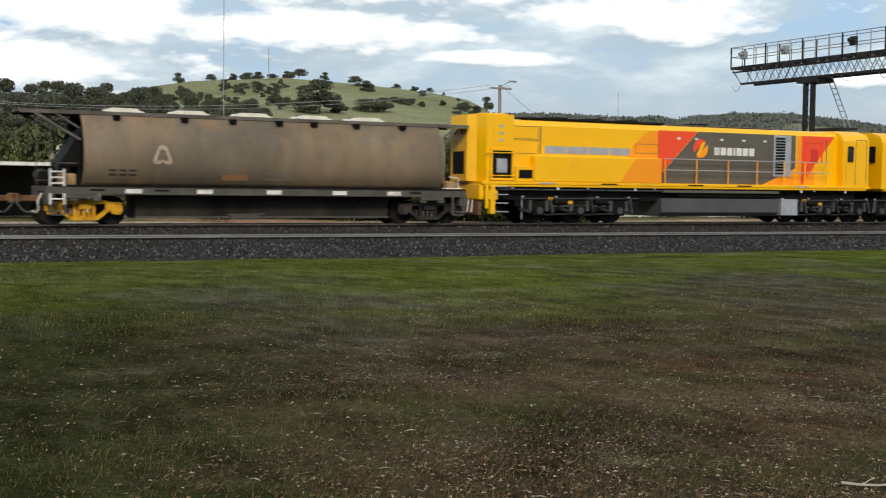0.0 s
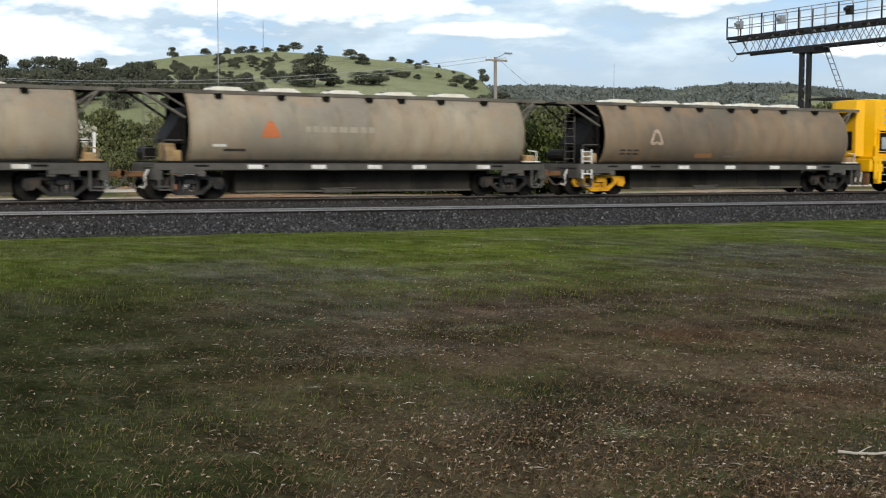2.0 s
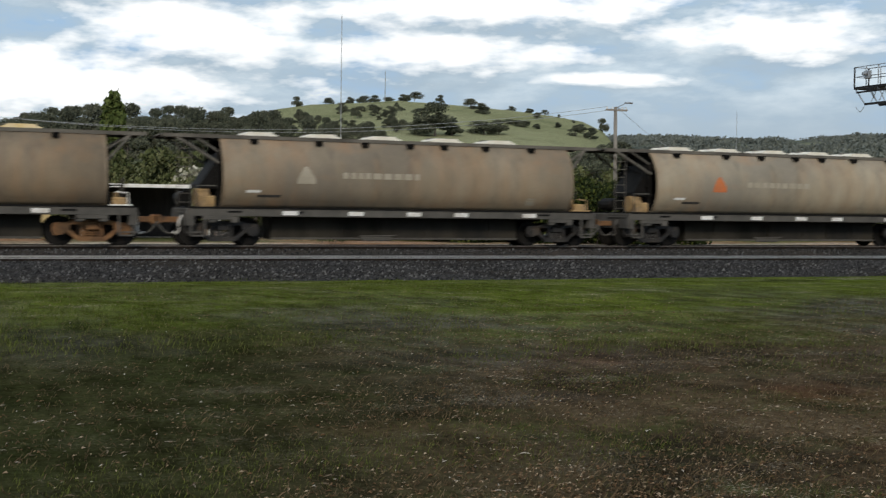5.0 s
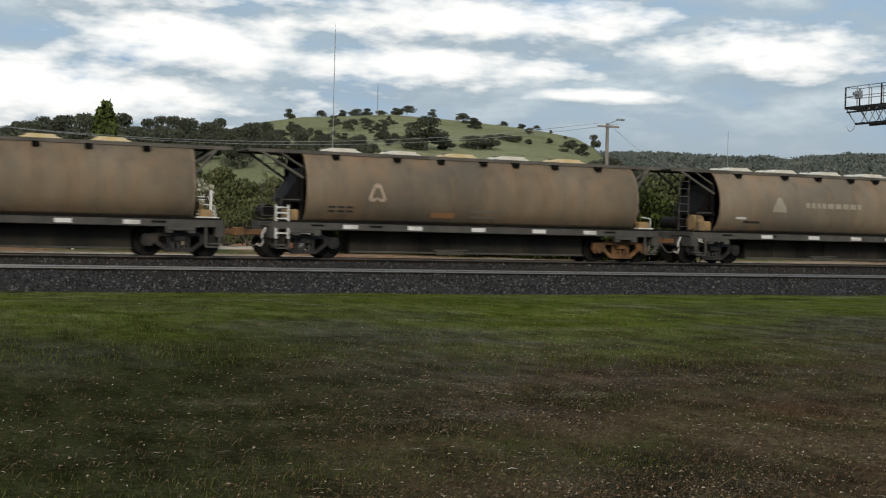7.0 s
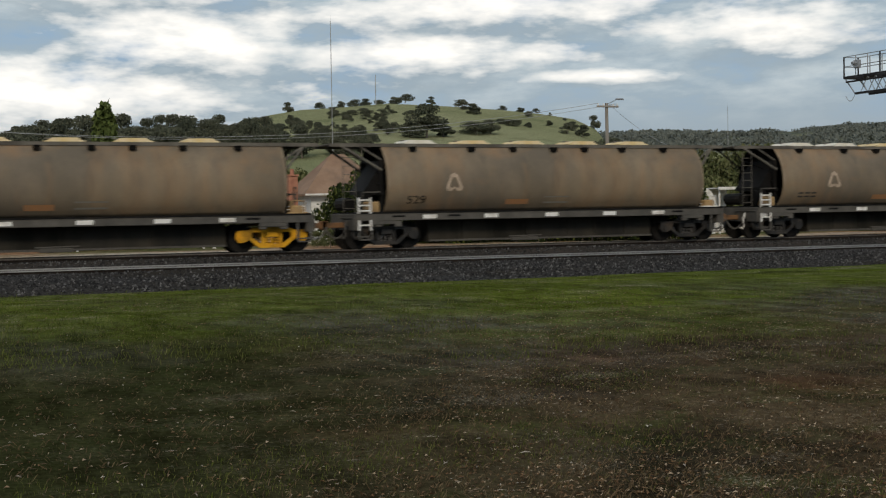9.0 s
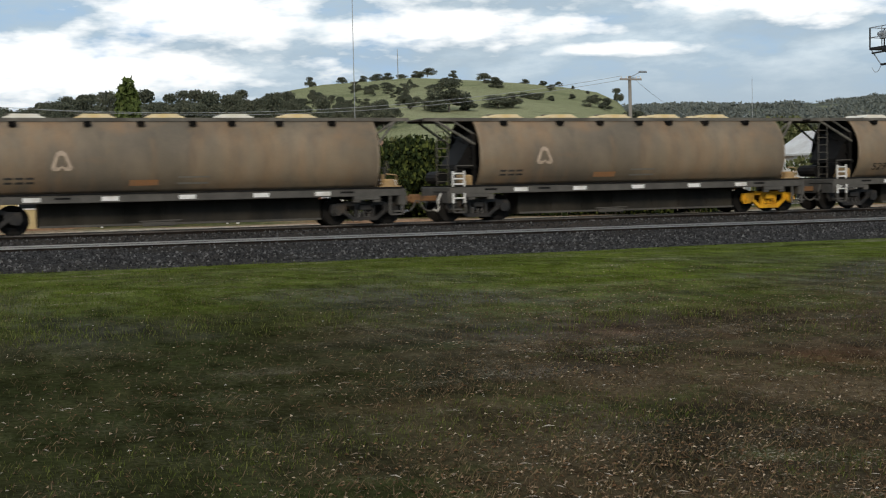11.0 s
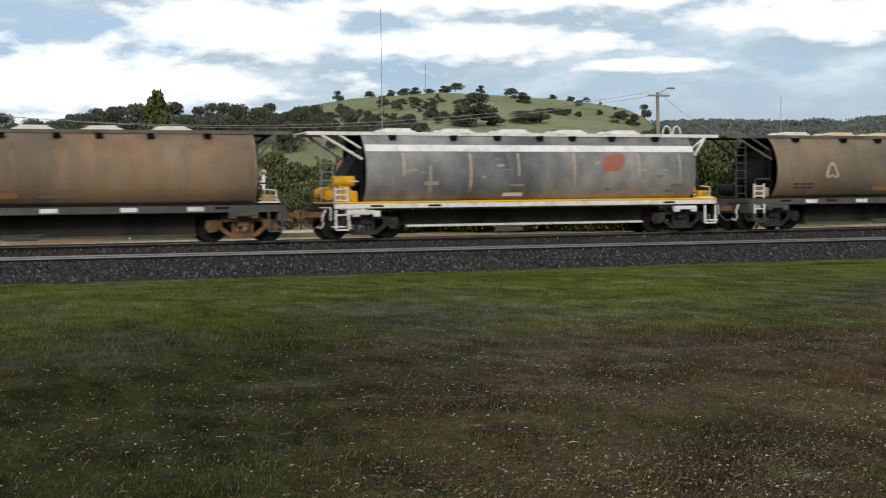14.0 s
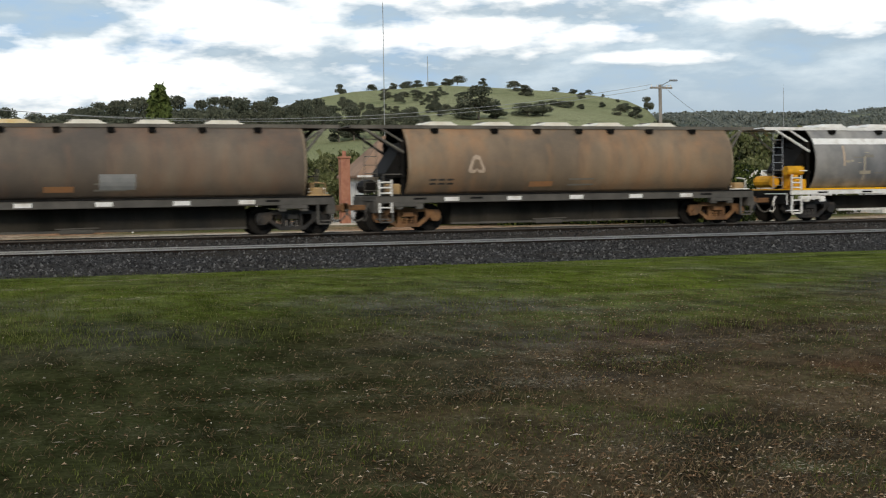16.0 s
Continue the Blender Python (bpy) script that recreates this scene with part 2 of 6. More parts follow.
PATCH = plain("faded_grey_panel", (0.19, 0.178, 0.152), (0.225, 0.208, 0.175), 5.0, 40, 0.75)
GREYPANEL = plain("clean_grey_panel", (0.24, 0.245, 0.24), (0.28, 0.28, 0.27), 3.0, 40, 0.7)
GHOST = plain("faint_pale_lettering", (0.375, 0.335, 0.262), (0.33, 0.292, 0.222), 3.0, 40, 0.75)
INK = plain("faded_black_marking", (0.035, 0.033, 0.03), (0.06, 0.055, 0.05), 6.0, 40, 0.75)
# grey for springs, and for highlights painted onto the dark running gear
SPRING = plain("grey_spring_and_highlight_steel", (0.045, 0.045, 0.048), (0.085, 0.085, 0.085), 4, 40, 0.45, 0.3)
GANTRY = plain("black_gantry_steel", (0.018, 0.018, 0.020), (0.035, 0.034, 0.034), 2.0, 30, 0.6)
GALV = plain("galvanised_steel", (0.24, 0.26, 0.28), (0.34, 0.36, 0.38), 4.0, 40, 0.5, 0.4)
TIMBER = plain("weathered_pole_timber", (0.22, 0.20, 0.175), (0.31, 0.285, 0.25), 2.0, 40, 0.85, stretch=(1, 1, 0.15))
RAIL = plain("rail_steel", (0.40, 0.38, 0.35), (0.50, 0.48, 0.45), 1.5, 40, 0.38, 0.9)
RAIL_DULL = plain("dull_rail_steel", (0.10, 0.085, 0.07), (0.17, 0.15, 0.13), 1.5, 40, 0.5, 0.5)
# rusty web, darkened to paint the shadow below the rail head
RAILSIDE = plain("rusty_shaded_rail_web", (0.010, 0.008, 0.007), (0.022, 0.016, 0.012), 3.0, 40, 0.85)
SLEEPER = plain("grey_timber_sleeper", (0.09, 0.08, 0.07), (0.13, 0.115, 0.10), 3.0, 30, 0.9, stretch=(1, 0.2, 1))
GLASS = Nodes("dark_window_glass").done((0.012, 0.014, 0.016), 0.08, 0.0)
WIRE = plain("aluminium_wire", (0.30, 0.31, 0.31), (0.40, 0.41, 0.41), 3.0, 30, 0.5, 0.3)


# ---- mesh helpers ----
def part(name, bm, material, parent=None, label="", smooth=False):
    me = bpy.data.meshes.new(name)
    bmesh.ops.recalc_face_normals(bm, faces=bm.faces[:])
    bm.to_mesh(me)
    bm.free()
    for m in (material if isinstance(material, (list, tuple)) else [material]):
        me.materials.append(m)
    if smooth:
        me.shade_smooth()
    ob = new(name, me)
    if parent:
        ob.parent = parent
    if label:
        tagged(ob, label)
    return ob


def box(bm, x0, x1, y0, y1, z0, z1, bevel=0.0, mat=0):
    r = bmesh.ops.create_cube(bm, size=1.0, matrix=Matrix.LocRotScale(((x0 + x1) / 2, (y0 + y1) / 2, (z0 + z1) / 2), None, (abs(x1 - x0), abs(y1 - y0), abs(z1 - z0))))
    vs = r["verts"]
    fs = {f for v in vs for f in v.link_faces}
    for f in fs:
        f.material_index = mat
    if bevel:
        bmesh.ops.bevel(bm, geom=list({e for v in vs for e in v.link_edges}), offset=bevel, segments=1, affect="EDGES")
    return bm


def rod(bm, a, b, r=0.02, sides=6, r2=None):
    a, b = Vector(a), Vector(b)
    d = b - a
    m = Matrix.Translation((a + b) / 2) @ d.to_track_quat("Z", "Y").to_matrix().to_4x4()
    bmesh.ops.create_cone(bm, cap_ends=True, segments=sides, radius1=r, radius2=r if r2 is None else r2, depth=d.length, matrix=m)
    return bm


def tube(bm, pts, r, sides=6):
    """One bent pipe through the points."""
    pts = [Vector(p) for p in pts]
    rings = []
    for i, p in enumerate(pts):
        d = (pts[min(i + 1, len(pts) - 1)] - pts[max(i - 1, 0)]).normalized()
        u = d.orthogonal().normalized() if not rings else (ref - d * ref.dot(d)).normalized()
        ref = u
        v = d.cross(u)
        rings.append([bm.verts.new(p + (u * math.cos(6.28319 * k / sides) + v * math.sin(6.28319 * k / sides)) * r) for k in range(sides)])
    for a, b in zip(rings, rings[1:]):
        for k in range(sides):
            bm.faces.new((a[k], a[(k + 1) % sides], b[(k + 1) % sides], b[k]))
    bm.faces.new(rings[0][::-1])
    bm.faces.new(rings[-1])
    return bm


def prism(bm, pts, lo, hi, axis="x", mat=0):
    """A polygon of (u, v) swept from lo to hi along the axis; u, v are the other two axes in order."""
    def co(u, v, w):
        return {"x": (w, u, v), "y": (u, w, v), "z": (u, v, w)}[axis]
    a = [bm.verts.new(co(u, v, lo)) for u, v in pts]
    b = [bm.verts.new(co(u, v, hi)) for u, v in pts]
    fs = [bm.faces.new(a), bm.faces.new(b[::-1])]
    for i in range(len(pts)):
        j = (i + 1) % len(pts)
        fs.append(bm.faces.new((a[i], b[i], b[j], a[j])))
    for f in fs:
        f.material_index = mat
    return bm


def B():
    return bmesh.new()


def empty(name, label, category, group="", kind=""):
    return tagged(new(name), label, category, group, kind)


# ---- terrain ----
def lerp(x, table):
    xs, ys = zip(*table)
    return float(np.interp(x, xs, ys))


HILL = [(-180, 0), (-60, 0), (-32, 0.2), (-30.6, 2.0), (-29.6, 3.5), (-28.6, 4.05), (-27, 4.35), (-25.2, 4.58), (-23, 4.78), (-21.5, 4.88), (-20, 4.97), (-18, 4.82),
        (-16, 4.70), (-14.5, 4.45), (-13, 3.95), (-11, 3.65), (-8, 3.5), (-3, 3.3), (3, 3.0), (40, 1.5), (90, 0), (180, 0)]
RIDGE = [(-180, 1.0), (-60, 2.2), (-47, 2.60), (-45, 2.80), (-43, 3.08), (-40.5, 3.12), (-38, 3.02), (-36, 2.92), (-34, 3.0), (-31, 3.08), (-25, 3.0), (0, 2.2), (180, 1.0)]


def smooth(v):
    v = min(1.0, max(0.0, v))
    return v * v * (3 - 2 * v)


def terrain(az, r):
    """Ground height at a bearing (degrees left of the y axis) and a distance from the viewing spot."""
    a = radians(az)
    x, y = -math.sin(a) * r, math.cos(a) * r
    z = GROUND_Z - 0.14 * smooth((y - 22) / 6) + 0.03 * noise.noise((x * 0.25, y * 0.25, 0))
    if r > 110:
        h1 = math.tan(radians(lerp(az, HILL))) * 900 * (0.65 * smooth((r - 260) / 650) + 0.35 * max(0.0, min(1.0, (r - 260) / 640)) ** 2)
        h1 *= 1 - 0.5 * smooth((r - 920) / 900)
        h2 = math.tan(radians(lerp(az, RIDGE))) * 2000 * smooth((r - 500) / 1500)
        h2 *= 1 - 0.35 * smooth((r - 2050) / 1800)
        z = max(z, h1 + 1.0 * smooth((r - 260) / 300) - 0.4, h2 + 1.0 * smooth((r - 600) / 600) - 0.4)
        z += 0.9 * smooth((r - 200) / 500) * noise.noise((x * 0.008, y * 0.008, 3)) if r < 1900 else 0
    return z


def spot(az, r):
    a = radians(az)
    return Vector((-math.sin(a) * r, math.cos(a) * r, terrain(az, r)))


def ground_material():
    k = Nodes("ground_grass_and_soil")
    y = k.axis(1)
    wob = k.noise(0.16, 5, 0.6)
    band = k.math("ADD", y, k.math("MULTIPLY", k.math("SUBTRACT", wob, 0.5), 16.0))
    # bare soil and leaf litter close by, a mown green strip in front of the line
    patch = k.noise(0.55, 5, 0.62)
    soil = k.mix(k.ramp(patch, 0.36, 0.62), (0.036, 0.029, 0.018), (0.086, 0.064, 0.038))
    soil = k.mix(k.ramp(k.noise(0.9, 5, 0.65, (0.6, 1, 1)), 0.50, 0.66), soil, (0.046, 0.056, 0.019))
    soil = k.mix(k.ramp(k.noise(0.33, 4, 0.55), 0.56, 0.70), soil, (0.036, 0.032, 0.027))
    grass = k.mix(k.ramp(k.noise(0.9, 5, 0.6, (1.0, 0.5, 1)), 0.36, 0.66), (0.055, 0.074, 0.012), (0.100, 0.125, 0.022))
    grass = k.mix(k.ramp(k.noise(0.28, 4, 0.6, (0.35, 1.2, 1)), 0.54, 0.66), grass, (0.115, 0.132, 0.048))
    grass = k.mix(k.ramp(k.noise(0.5, 4, 0.6, (0.7, 1.0, 1)), 0.57, 0.70), grass, (0.035, 0.040, 0.016))
    near = k.mix(k.ramp(k.math("DIVIDE", band, 40.0), 0.29, 0.43), soil, grass)
    fleck = k.ramp(k.mix(0.5, k.noise(42, 2, 0.6), k.noise(1.1, 4, 0.6, (0.5, 1, 1))), 0.56, 0.63)
    near = k.mix(k.math("MULTIPLY", fleck, 0.65), near, (0.31, 0.265, 0.205))
    # grey-lilac bare soil worn through the sward between the litter and the mown strip
    worn = k.math("MULTIPLY", k.ramp(k.math("DIVIDE", y, 40.0), 0.22, 0.34), k.ramp(k.math("DIVIDE", y, 40.0), 0.44, 0.58, (1, 1, 1), (0, 0, 0)))
    worn = k.math("MULTIPLY", worn, k.ramp(k.noise(0.24, 5, 0.6, (1.0, 0.8, 1)), 0.44, 0.60))
    near = k.mix(k.math("MULTIPLY", worn, 0.75), near, k.mix(k.ramp(k.noise(1.6, 4, 0.6), 0.4, 0.6), (0.052, 0.046, 0.040), (0.105, 0.098, 0.088)))
    red = k.ramp(k.noise(0.62, 5, 0.6, (0.8, 0.6, 1)), 0.58, 0.70)
    near = k.mix(k.math("MULTIPLY", k.math("MULTIPLY", red, 0.6), k.ramp(k.math("DIVIDE", y, 40.0), 0.26, 0.36, (1, 1, 1), (0, 0, 0))), near, (0.105, 0.052, 0.030))
    # shade over the near left ground, painted in as dark olive
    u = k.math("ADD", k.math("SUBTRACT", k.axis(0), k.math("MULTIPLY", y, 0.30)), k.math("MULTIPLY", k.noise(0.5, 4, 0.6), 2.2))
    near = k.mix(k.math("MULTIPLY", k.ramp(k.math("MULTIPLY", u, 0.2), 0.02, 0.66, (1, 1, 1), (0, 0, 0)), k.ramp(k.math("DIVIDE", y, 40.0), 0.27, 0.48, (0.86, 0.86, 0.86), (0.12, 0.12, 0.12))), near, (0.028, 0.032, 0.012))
    dirt = k.mix(k.ramp(k.noise(0.3, 5, 0.6), 0.4, 0.62), (0.30, 0.165, 0.095), (0.36, 0.27, 0.19))
    yard = k.mix(k.ramp(k.noise(0.09, 4, 0.6), 0.44, 0.56), dirt, (0.10, 0.11, 0.045))
    # a bare strip of orange dirt and pale gravel behind the line
    strip = k.mix(k.ramp(k.noise(0.25, 5, 0.6, (0.3, 1.5, 1)), 0.45, 0.58), (0.34, 0.20, 0.115), (0.44, 0.39, 0.31))
    yard = k.mix(k.ramp(k.math("DIVIDE", k.math("ADD", y, k.math("MULTIPLY", k.noise(0.15, 4, 0.6), 5.0)), 100.0), 0.55, 0.60), strip, yard)
    c = k.mix(k.ramp(k.math("DIVIDE", y, 100.0), 0.40, 0.41), near, yard)
    # rank scrub, then paddocks and hill pasture far off, their colour paled as haze
    field = k.mix(k.ramp(k.noise(0.006, 6, 0.62), 0.38, 0.64), (0.200, 0.214, 0.112), (0.268, 0.274, 0.158))
    field = k.mix(k.ramp(k.noise(0.03, 6, 0.7), 0.54, 0.70), field, (0.140, 0.155, 0.082))
    rank = k.mix(k.ramp(k.noise(0.12, 6, 0.65), 0.38, 0.62), (0.050, 0.056, 0.024), (0.120, 0.120, 0.058))
    field = k.mix(k.ramp(k.math("DIVIDE", y, 1000.0), 0.26, 0.42), rank, field)
    field = k.mix(k.ramp(k.math("DIVIDE", y, 2000.0), 0.47, 0.56), field, k.mix(k.ramp(k.noise(0.006, 5, 0.65), 0.48, 0.60), (0.075, 0.088, 0.076), (0.180, 0.190, 0.125)))
    c = k.mix(k.ramp(k.math("DIVIDE", y, 400.0), 0.22, 0.40), c, field)
    fine = k.noise(16, 4, 0.65)
    c = k.mix(0.6, c, k.ramp(fine, 0.30, 0.70, (0.25, 0.25, 0.25), (1.5, 1.5, 1.5)), "MULTIPLY")
    c = k.mix(0.70, c, k.ramp(k.noise(2.6, 6, 0.7, (1.0, 0.45, 1.0)), 0.36, 0.64, (0.35, 0.35, 0.35), (1.5, 1.5, 1.5)), "MULTIPLY")
    rough = k.mix(0.5, fine, k.noise(4.5, 5, 0.7))
    return k.done(c, 1.0, 0.0, rough, 0.9, 0.07, 0.0)


def make_ground():
    az = sorted(set([a * 1.0 for a in range(-180, 181, 4)] + [-62 + 0.5 * i for i in range(160)]))
    rr = [0.6]
    while rr[-1] < 4300:
        rr.append(rr[-1] * (1.045 if 4 < rr[-1] < 60 else 1.085))
    verts, faces = [(0, 0, GROUND_Z)], []
    na = len(az) - 1
    for r in rr:
        verts += [tuple(spot(a, r)) for a in az[:-1]]
    for j in range(na):
        faces.append((0, 1 + j, 1 + (j + 1) % na))
    for i in range(len(rr) - 1):
        for j in range(na):
            p, q = 1 + i * na, 1 + (i + 1) * na
            k = (j + 1) % na
            faces.append((p + j, q + j, q + k, p + k))
    me = bpy.data.meshes.new("ground")
    me.from_pydata(verts, [], faces)
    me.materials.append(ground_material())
    me.shade_smooth()
    tagged(new("ground", me), "short patchy grass, brown soil and far green pasture", "ground", kind="structure")


make_ground()


# ---- two railway lines ----
def near_y(x):
    return 34.7 - 0.055 * x


def ballast_material(name, a, b, c):
    k = Nodes(name)
    v = k.nt.nodes.new("ShaderNodeTexVoronoi")
    v.inputs["Scale"].default_value = 16
    k.nt.links.new(k.tc.outputs["Object"], v.inputs["Vector"])
    tone = k.mix(k.ramp(v.outputs["Color"], 0.1, 0.9), a, b)
    tone = k.mix(k.ramp(k.noise(0.35, 5, 0.6, (0.5, 1, 1)), 0.45, 0.68), tone, c)
    return k.done(tone, 0.9, 0.0, v.outputs["Distance"], 0.8, 0.05, 0.0)


BALLAST = ballast_material("blue_grey_ballast", (0.015, 0.0145, 0.0145), (0.070, 0.068, 0.066), (0.036, 0.032, 0.027))
DIRTBED = ballast_material("dusty_trackbed", (0.020, 0.019, 0.018), (0.070, 0.064, 0.058), (0.055, 0.046, 0.039))
PALEROAD = ballast_material("pale_gravel_road", (0.42, 0.37, 0.30), (0.58, 0.53, 0.45), (0.50, 0.42, 0.33))


def strip(name, label, material, section, x0=-90, x1=150, step=3.0, wobble=0.0, slant=None, category="trackbed"):
    """A long bed of an open cross-section (y, z); its edges waver a little."""
    verts, faces = [], []
    n = int((x1 - x0) / step)
    m = len(section)
    for i in range(n + 1):
        x = x0 + i * step
        for j, (y, z) in enumerate(section):
            dy = wobble * noise.noise((x * 0.35, j * 7.1, 2)) if j in (0, m - 1) else 0
            verts.append((x, y + dy + (slant(x) if slant else 0), z + 0.02 * noise.noise((x * 0.8, y, 5))))
    for i in range(n):
        for j in range(m - 1):
            a = i * m + j
            faces.append((a, a + m, a + m + 1, a + 1))
    me = bpy.data.meshes.new(name)
    me.from_pydata(verts, [], faces)
    me.materials.append(material)
    return tagged(new(name, me), label, category, kind="structure")


strip("pavement_ballast", "dark blue-grey crushed stone ballast beside the grass", BALLAST, [(-7.3, -0.50), (-6.6, -0.39), (-2.2, -0.33), (-1.3, -0.27), (1.3, -0.27), (2.0, -0.31), (2.6, -0.33)],
      step=0.4, wobble=1.0, slant=near_y)
strip("pavement_trackbed", "dusty grey trackbed under the main line", DIRTBED, [(35.0, -0.46), (36.0, -0.30), (37.3, -0.115), (40.7, -0.115), (42.0, -0.36), (43.2, -0.50)], step=2.0, wobble=0.3)
strip("road_gravel", "pale gravel service road behind the railway", PALEROAD, [(46.5, -0.48), (47.0, -0.37), (49.5, -0.37), (50.0, -0.48)], step=3.0, wobble=0.5, category="road")
strip("road_far", "pale gravel road edge far behind the railway", PALEROAD, [(63.0, -0.48), (63.5, -0.36), (66.5, -0.36), (67.0, -0.48)], step=3.0, wobble=0.5, category="road")


def make_track(name, label, y_at, top, spacing, head, x0=-80, x1=140):
    t = empty(name, label, "railway track", kind="structure")
    step = 4.0
    prof = [(-0.07, -0.155), (0.07, -0.155), (0.07, -0.14), (0.012, -0.125), (0.012, -0.045), (0.036, -0.035), (0.036, 0.0), (-0.036, 0.0), (-0.036, -0.035), (-0.012, -0.045), (-0.012, -0.125), (-0.07, -0.14)]
    for side in (-0.57, 0.57):
        bm = B()
        rings = []
        n = int((x1 - x0) / step)
        for i in range(n + 1):
            x = x0 + i * step
            rings.append([bm.verts.new((x, y_at(x) + side + u, top + v)) for u, v in prof])
        for a, b in zip(rings, rings[1:]):
            for j in range(len(prof)):
                k = (j + 1) % len(prof)
                f = bm.faces.new((a[j], b[j], b[k], a[k]))
                f.material_index = 0 if j in (6, 7) else 1
        part("rail", bm, [head, RAILSIDE], t, "steel rail with a worn head")
    bm = B()
    box(bm, -0.11, 0.11, -1.05, 1.05, -0.12, 0.0, 0.012)
    me = bpy.data.meshes.new("sleeper")
    bm.to_mesh(me)
    bm.free()
    me.materials.append(SLEEPER)
    x = -22.0
    while x < 62:
        s = new("sleeper", me)
        s.parent = t
        s.matrix_basis = pose(x, y_at(x), top - 0.150 + random.uniform(-0.012, 0.012), 0, 0, random.uniform(-1.5, 1.5))
        x += spacing


make_track("track_siding", "rusty siding track in grey ballast", near_y, -0.17, 0.7, RAIL)
make_track("track_main", "main line track with worn steel rails", lambda x: TRACK_Y, 0.0, 0.7, RAIL_DULL)


def ballast_stones():
    rng = np.random.default_rng(4)
    n = 30000
    x = rng.uniform(-8, 55, n)
    y = near_y(x) + rng.uniform(-7.0, 2.4, n)
    off = y - near_y(x)
    z = np.interp(off, [-7.3, -6.6, -2.2, -1.3, 1.3, 2.6], [-0.50, -0.39, -0.33, -0.27, -0.27, -0.33])
    bed = np.arange(n) % 4 == 0      # a share of them lies on the main line's bed
    y[bed] = rng.uniform(35.1, 38.2, bed.sum())
    z[bed] = np.interp(y[bed], [35.0, 36.0, 37.3, 40.7], [-0.46, -0.30, -0.115, -0.115])
    base = np.array([(1, 0, 0), (-0.5, 0.87, 0), (-0.5, -0.87, 0), (0.1, 0.1, 1.0), (0, 0, -0.6)])
    tri = [(0, 1, 3), (1, 2, 3), (2, 0, 3), (1, 0, 4), (2, 1, 4), (0, 2, 4)]
    ang, size = rng.uniform(0, 6.28, n), rng.uniform(0.016, 0.052, n)
    c, s = np.cos(ang), np.sin(ang)
    verts = np.empty((n, 5, 3))
    jit = rng.uniform(0.6, 1.4, (n, 5, 3)) * base[None]
    verts[:, :, 0] = x[:, None] + size[:, None] * (jit[:, :, 0] * c[:, None] - jit[:, :, 1] * s[:, None])
    verts[:, :, 1] = y[:, None] + size[:, None] * (jit[:, :, 0] * s[:, None] + jit[:, :, 1] * c[:, None])
    verts[:, :, 2] = z[:, None] + size[:, None] * jit[:, :, 2]
    faces = (np.arange(n)[:, None, None] * 5 + np.array(tri)[None]).reshape(-1, 3)
    me = bpy.data.meshes.new("ballast_stones")
    me.from_pydata(verts.reshape(-1, 3).tolist(), [], faces.tolist())
    k = Nodes("ballast_stone")
    me.materials.append(k.done(k.mix(k.math("POWER", k.random(), 3.0), (0.016, 0.0155, 0.0155), (0.135, 0.132, 0.128)), 0.85, spec=0.05))
    tagged(new("ballast_stones", me), "loose blue-grey crushed ballast stones", "ballast", kind="stuff")


ballast_stones()


# ---- foreground grass and litter ----
def scatter(name, label, category, n, seed, rmin, rmax, keep, size, lean, colours, flat=False, width=0.25):
    rng = np.random.default_rng(seed)
    az = np.radians(rng.uniform(-50, 4, n))
    r = np.exp(rng.uniform(math.log(rmin), math.log(rmax), n))
    x, y = -np.sin(az) * r, np.cos(az) * r
    ok = [i for i in range(n) if y[i] < near_y(x[i]) - 6.75 + 0.5 * noise.noise((x[i] * 0.9, 3.0, 1.0)) and rng.random() < keep(x[i], y[i])]
    x, y, m = x[ok], y[ok], len(ok)
    z = np.array([GROUND_Z - 0.14 * smooth((b - 22) / 6) + 0.03 * noise.noise((a * 0.25, b * 0.25, 0)) for a, b in zip(x, y)])
    ang, h = rng.uniform(0, 6.283, m), rng.uniform(size[0], size[1], m)
    d, side = np.stack([np.cos(ang), np.sin(ang)], 1), np.stack([-np.sin(ang), np.cos(ang)], 1)
    w = h * width * rng.uniform(0.6, 1.3, m)
    v = np.zeros((m, 4, 3))
    if flat:
        lift = rng.uniform(0.003, 0.015, m)
        for i, (a, b, up) in enumerate(((-0.5, 0, 0), (0, -0.5, 0.6), (0.5, 0, 0.2), (0, 0.5, 1.0))):
            v[:, i, :2] = np.stack([x, y], 1) + d * (a * h)[:, None] + side * (b * w * 2)[:, None]
            v[:, i, 2] = z + lift * (0.4 + up)
    else:
        tip = d * (h * rng.uniform(lean[0], lean[1], m))[:, None]
        v[:, 0, :2] = np.stack([x, y], 1) - side * w[:, None] * 0.5
        v[:, 1, :2] = np.stack([x, y], 1) + side * w[:, None] * 0.5
        v[:, 2, :2] = np.stack([x, y], 1) + tip * 0.55 + side * w[:, None] * 0.35
        v[:, 3, :2] = np.stack([x, y], 1) + tip
        v[:, 0, 2] = v[:, 1, 2] = z - 0.005
        v[:, 2, 2], v[:, 3, 2] = z + h * 0.7, z + h
    q = np.arange(m)[:, None] * 4 + np.arange(4)[None]
    me = bpy.data.meshes.new(name)
    me.from_pydata(v.reshape(-1, 3).tolist(), [], q.tolist())
    k = Nodes(name + "_leaf")
    rmp = k.nt.nodes.new("ShaderNodeValToRGB")
    e = rmp.color_ramp.elements
    while len(e) < len(colours):
        e.new(0.5)
    for i, c in enumerate(colours):
        e[i].position, e[i].color = i / (len(colours) - 1), (*c, 1)
    k.put(k.random(), rmp.inputs[0])
    me.materials.append(k.done(rmp.outputs[0], 0.9, spec=0.05))
    tagged(new(name, me), label, category, kind="stuff")


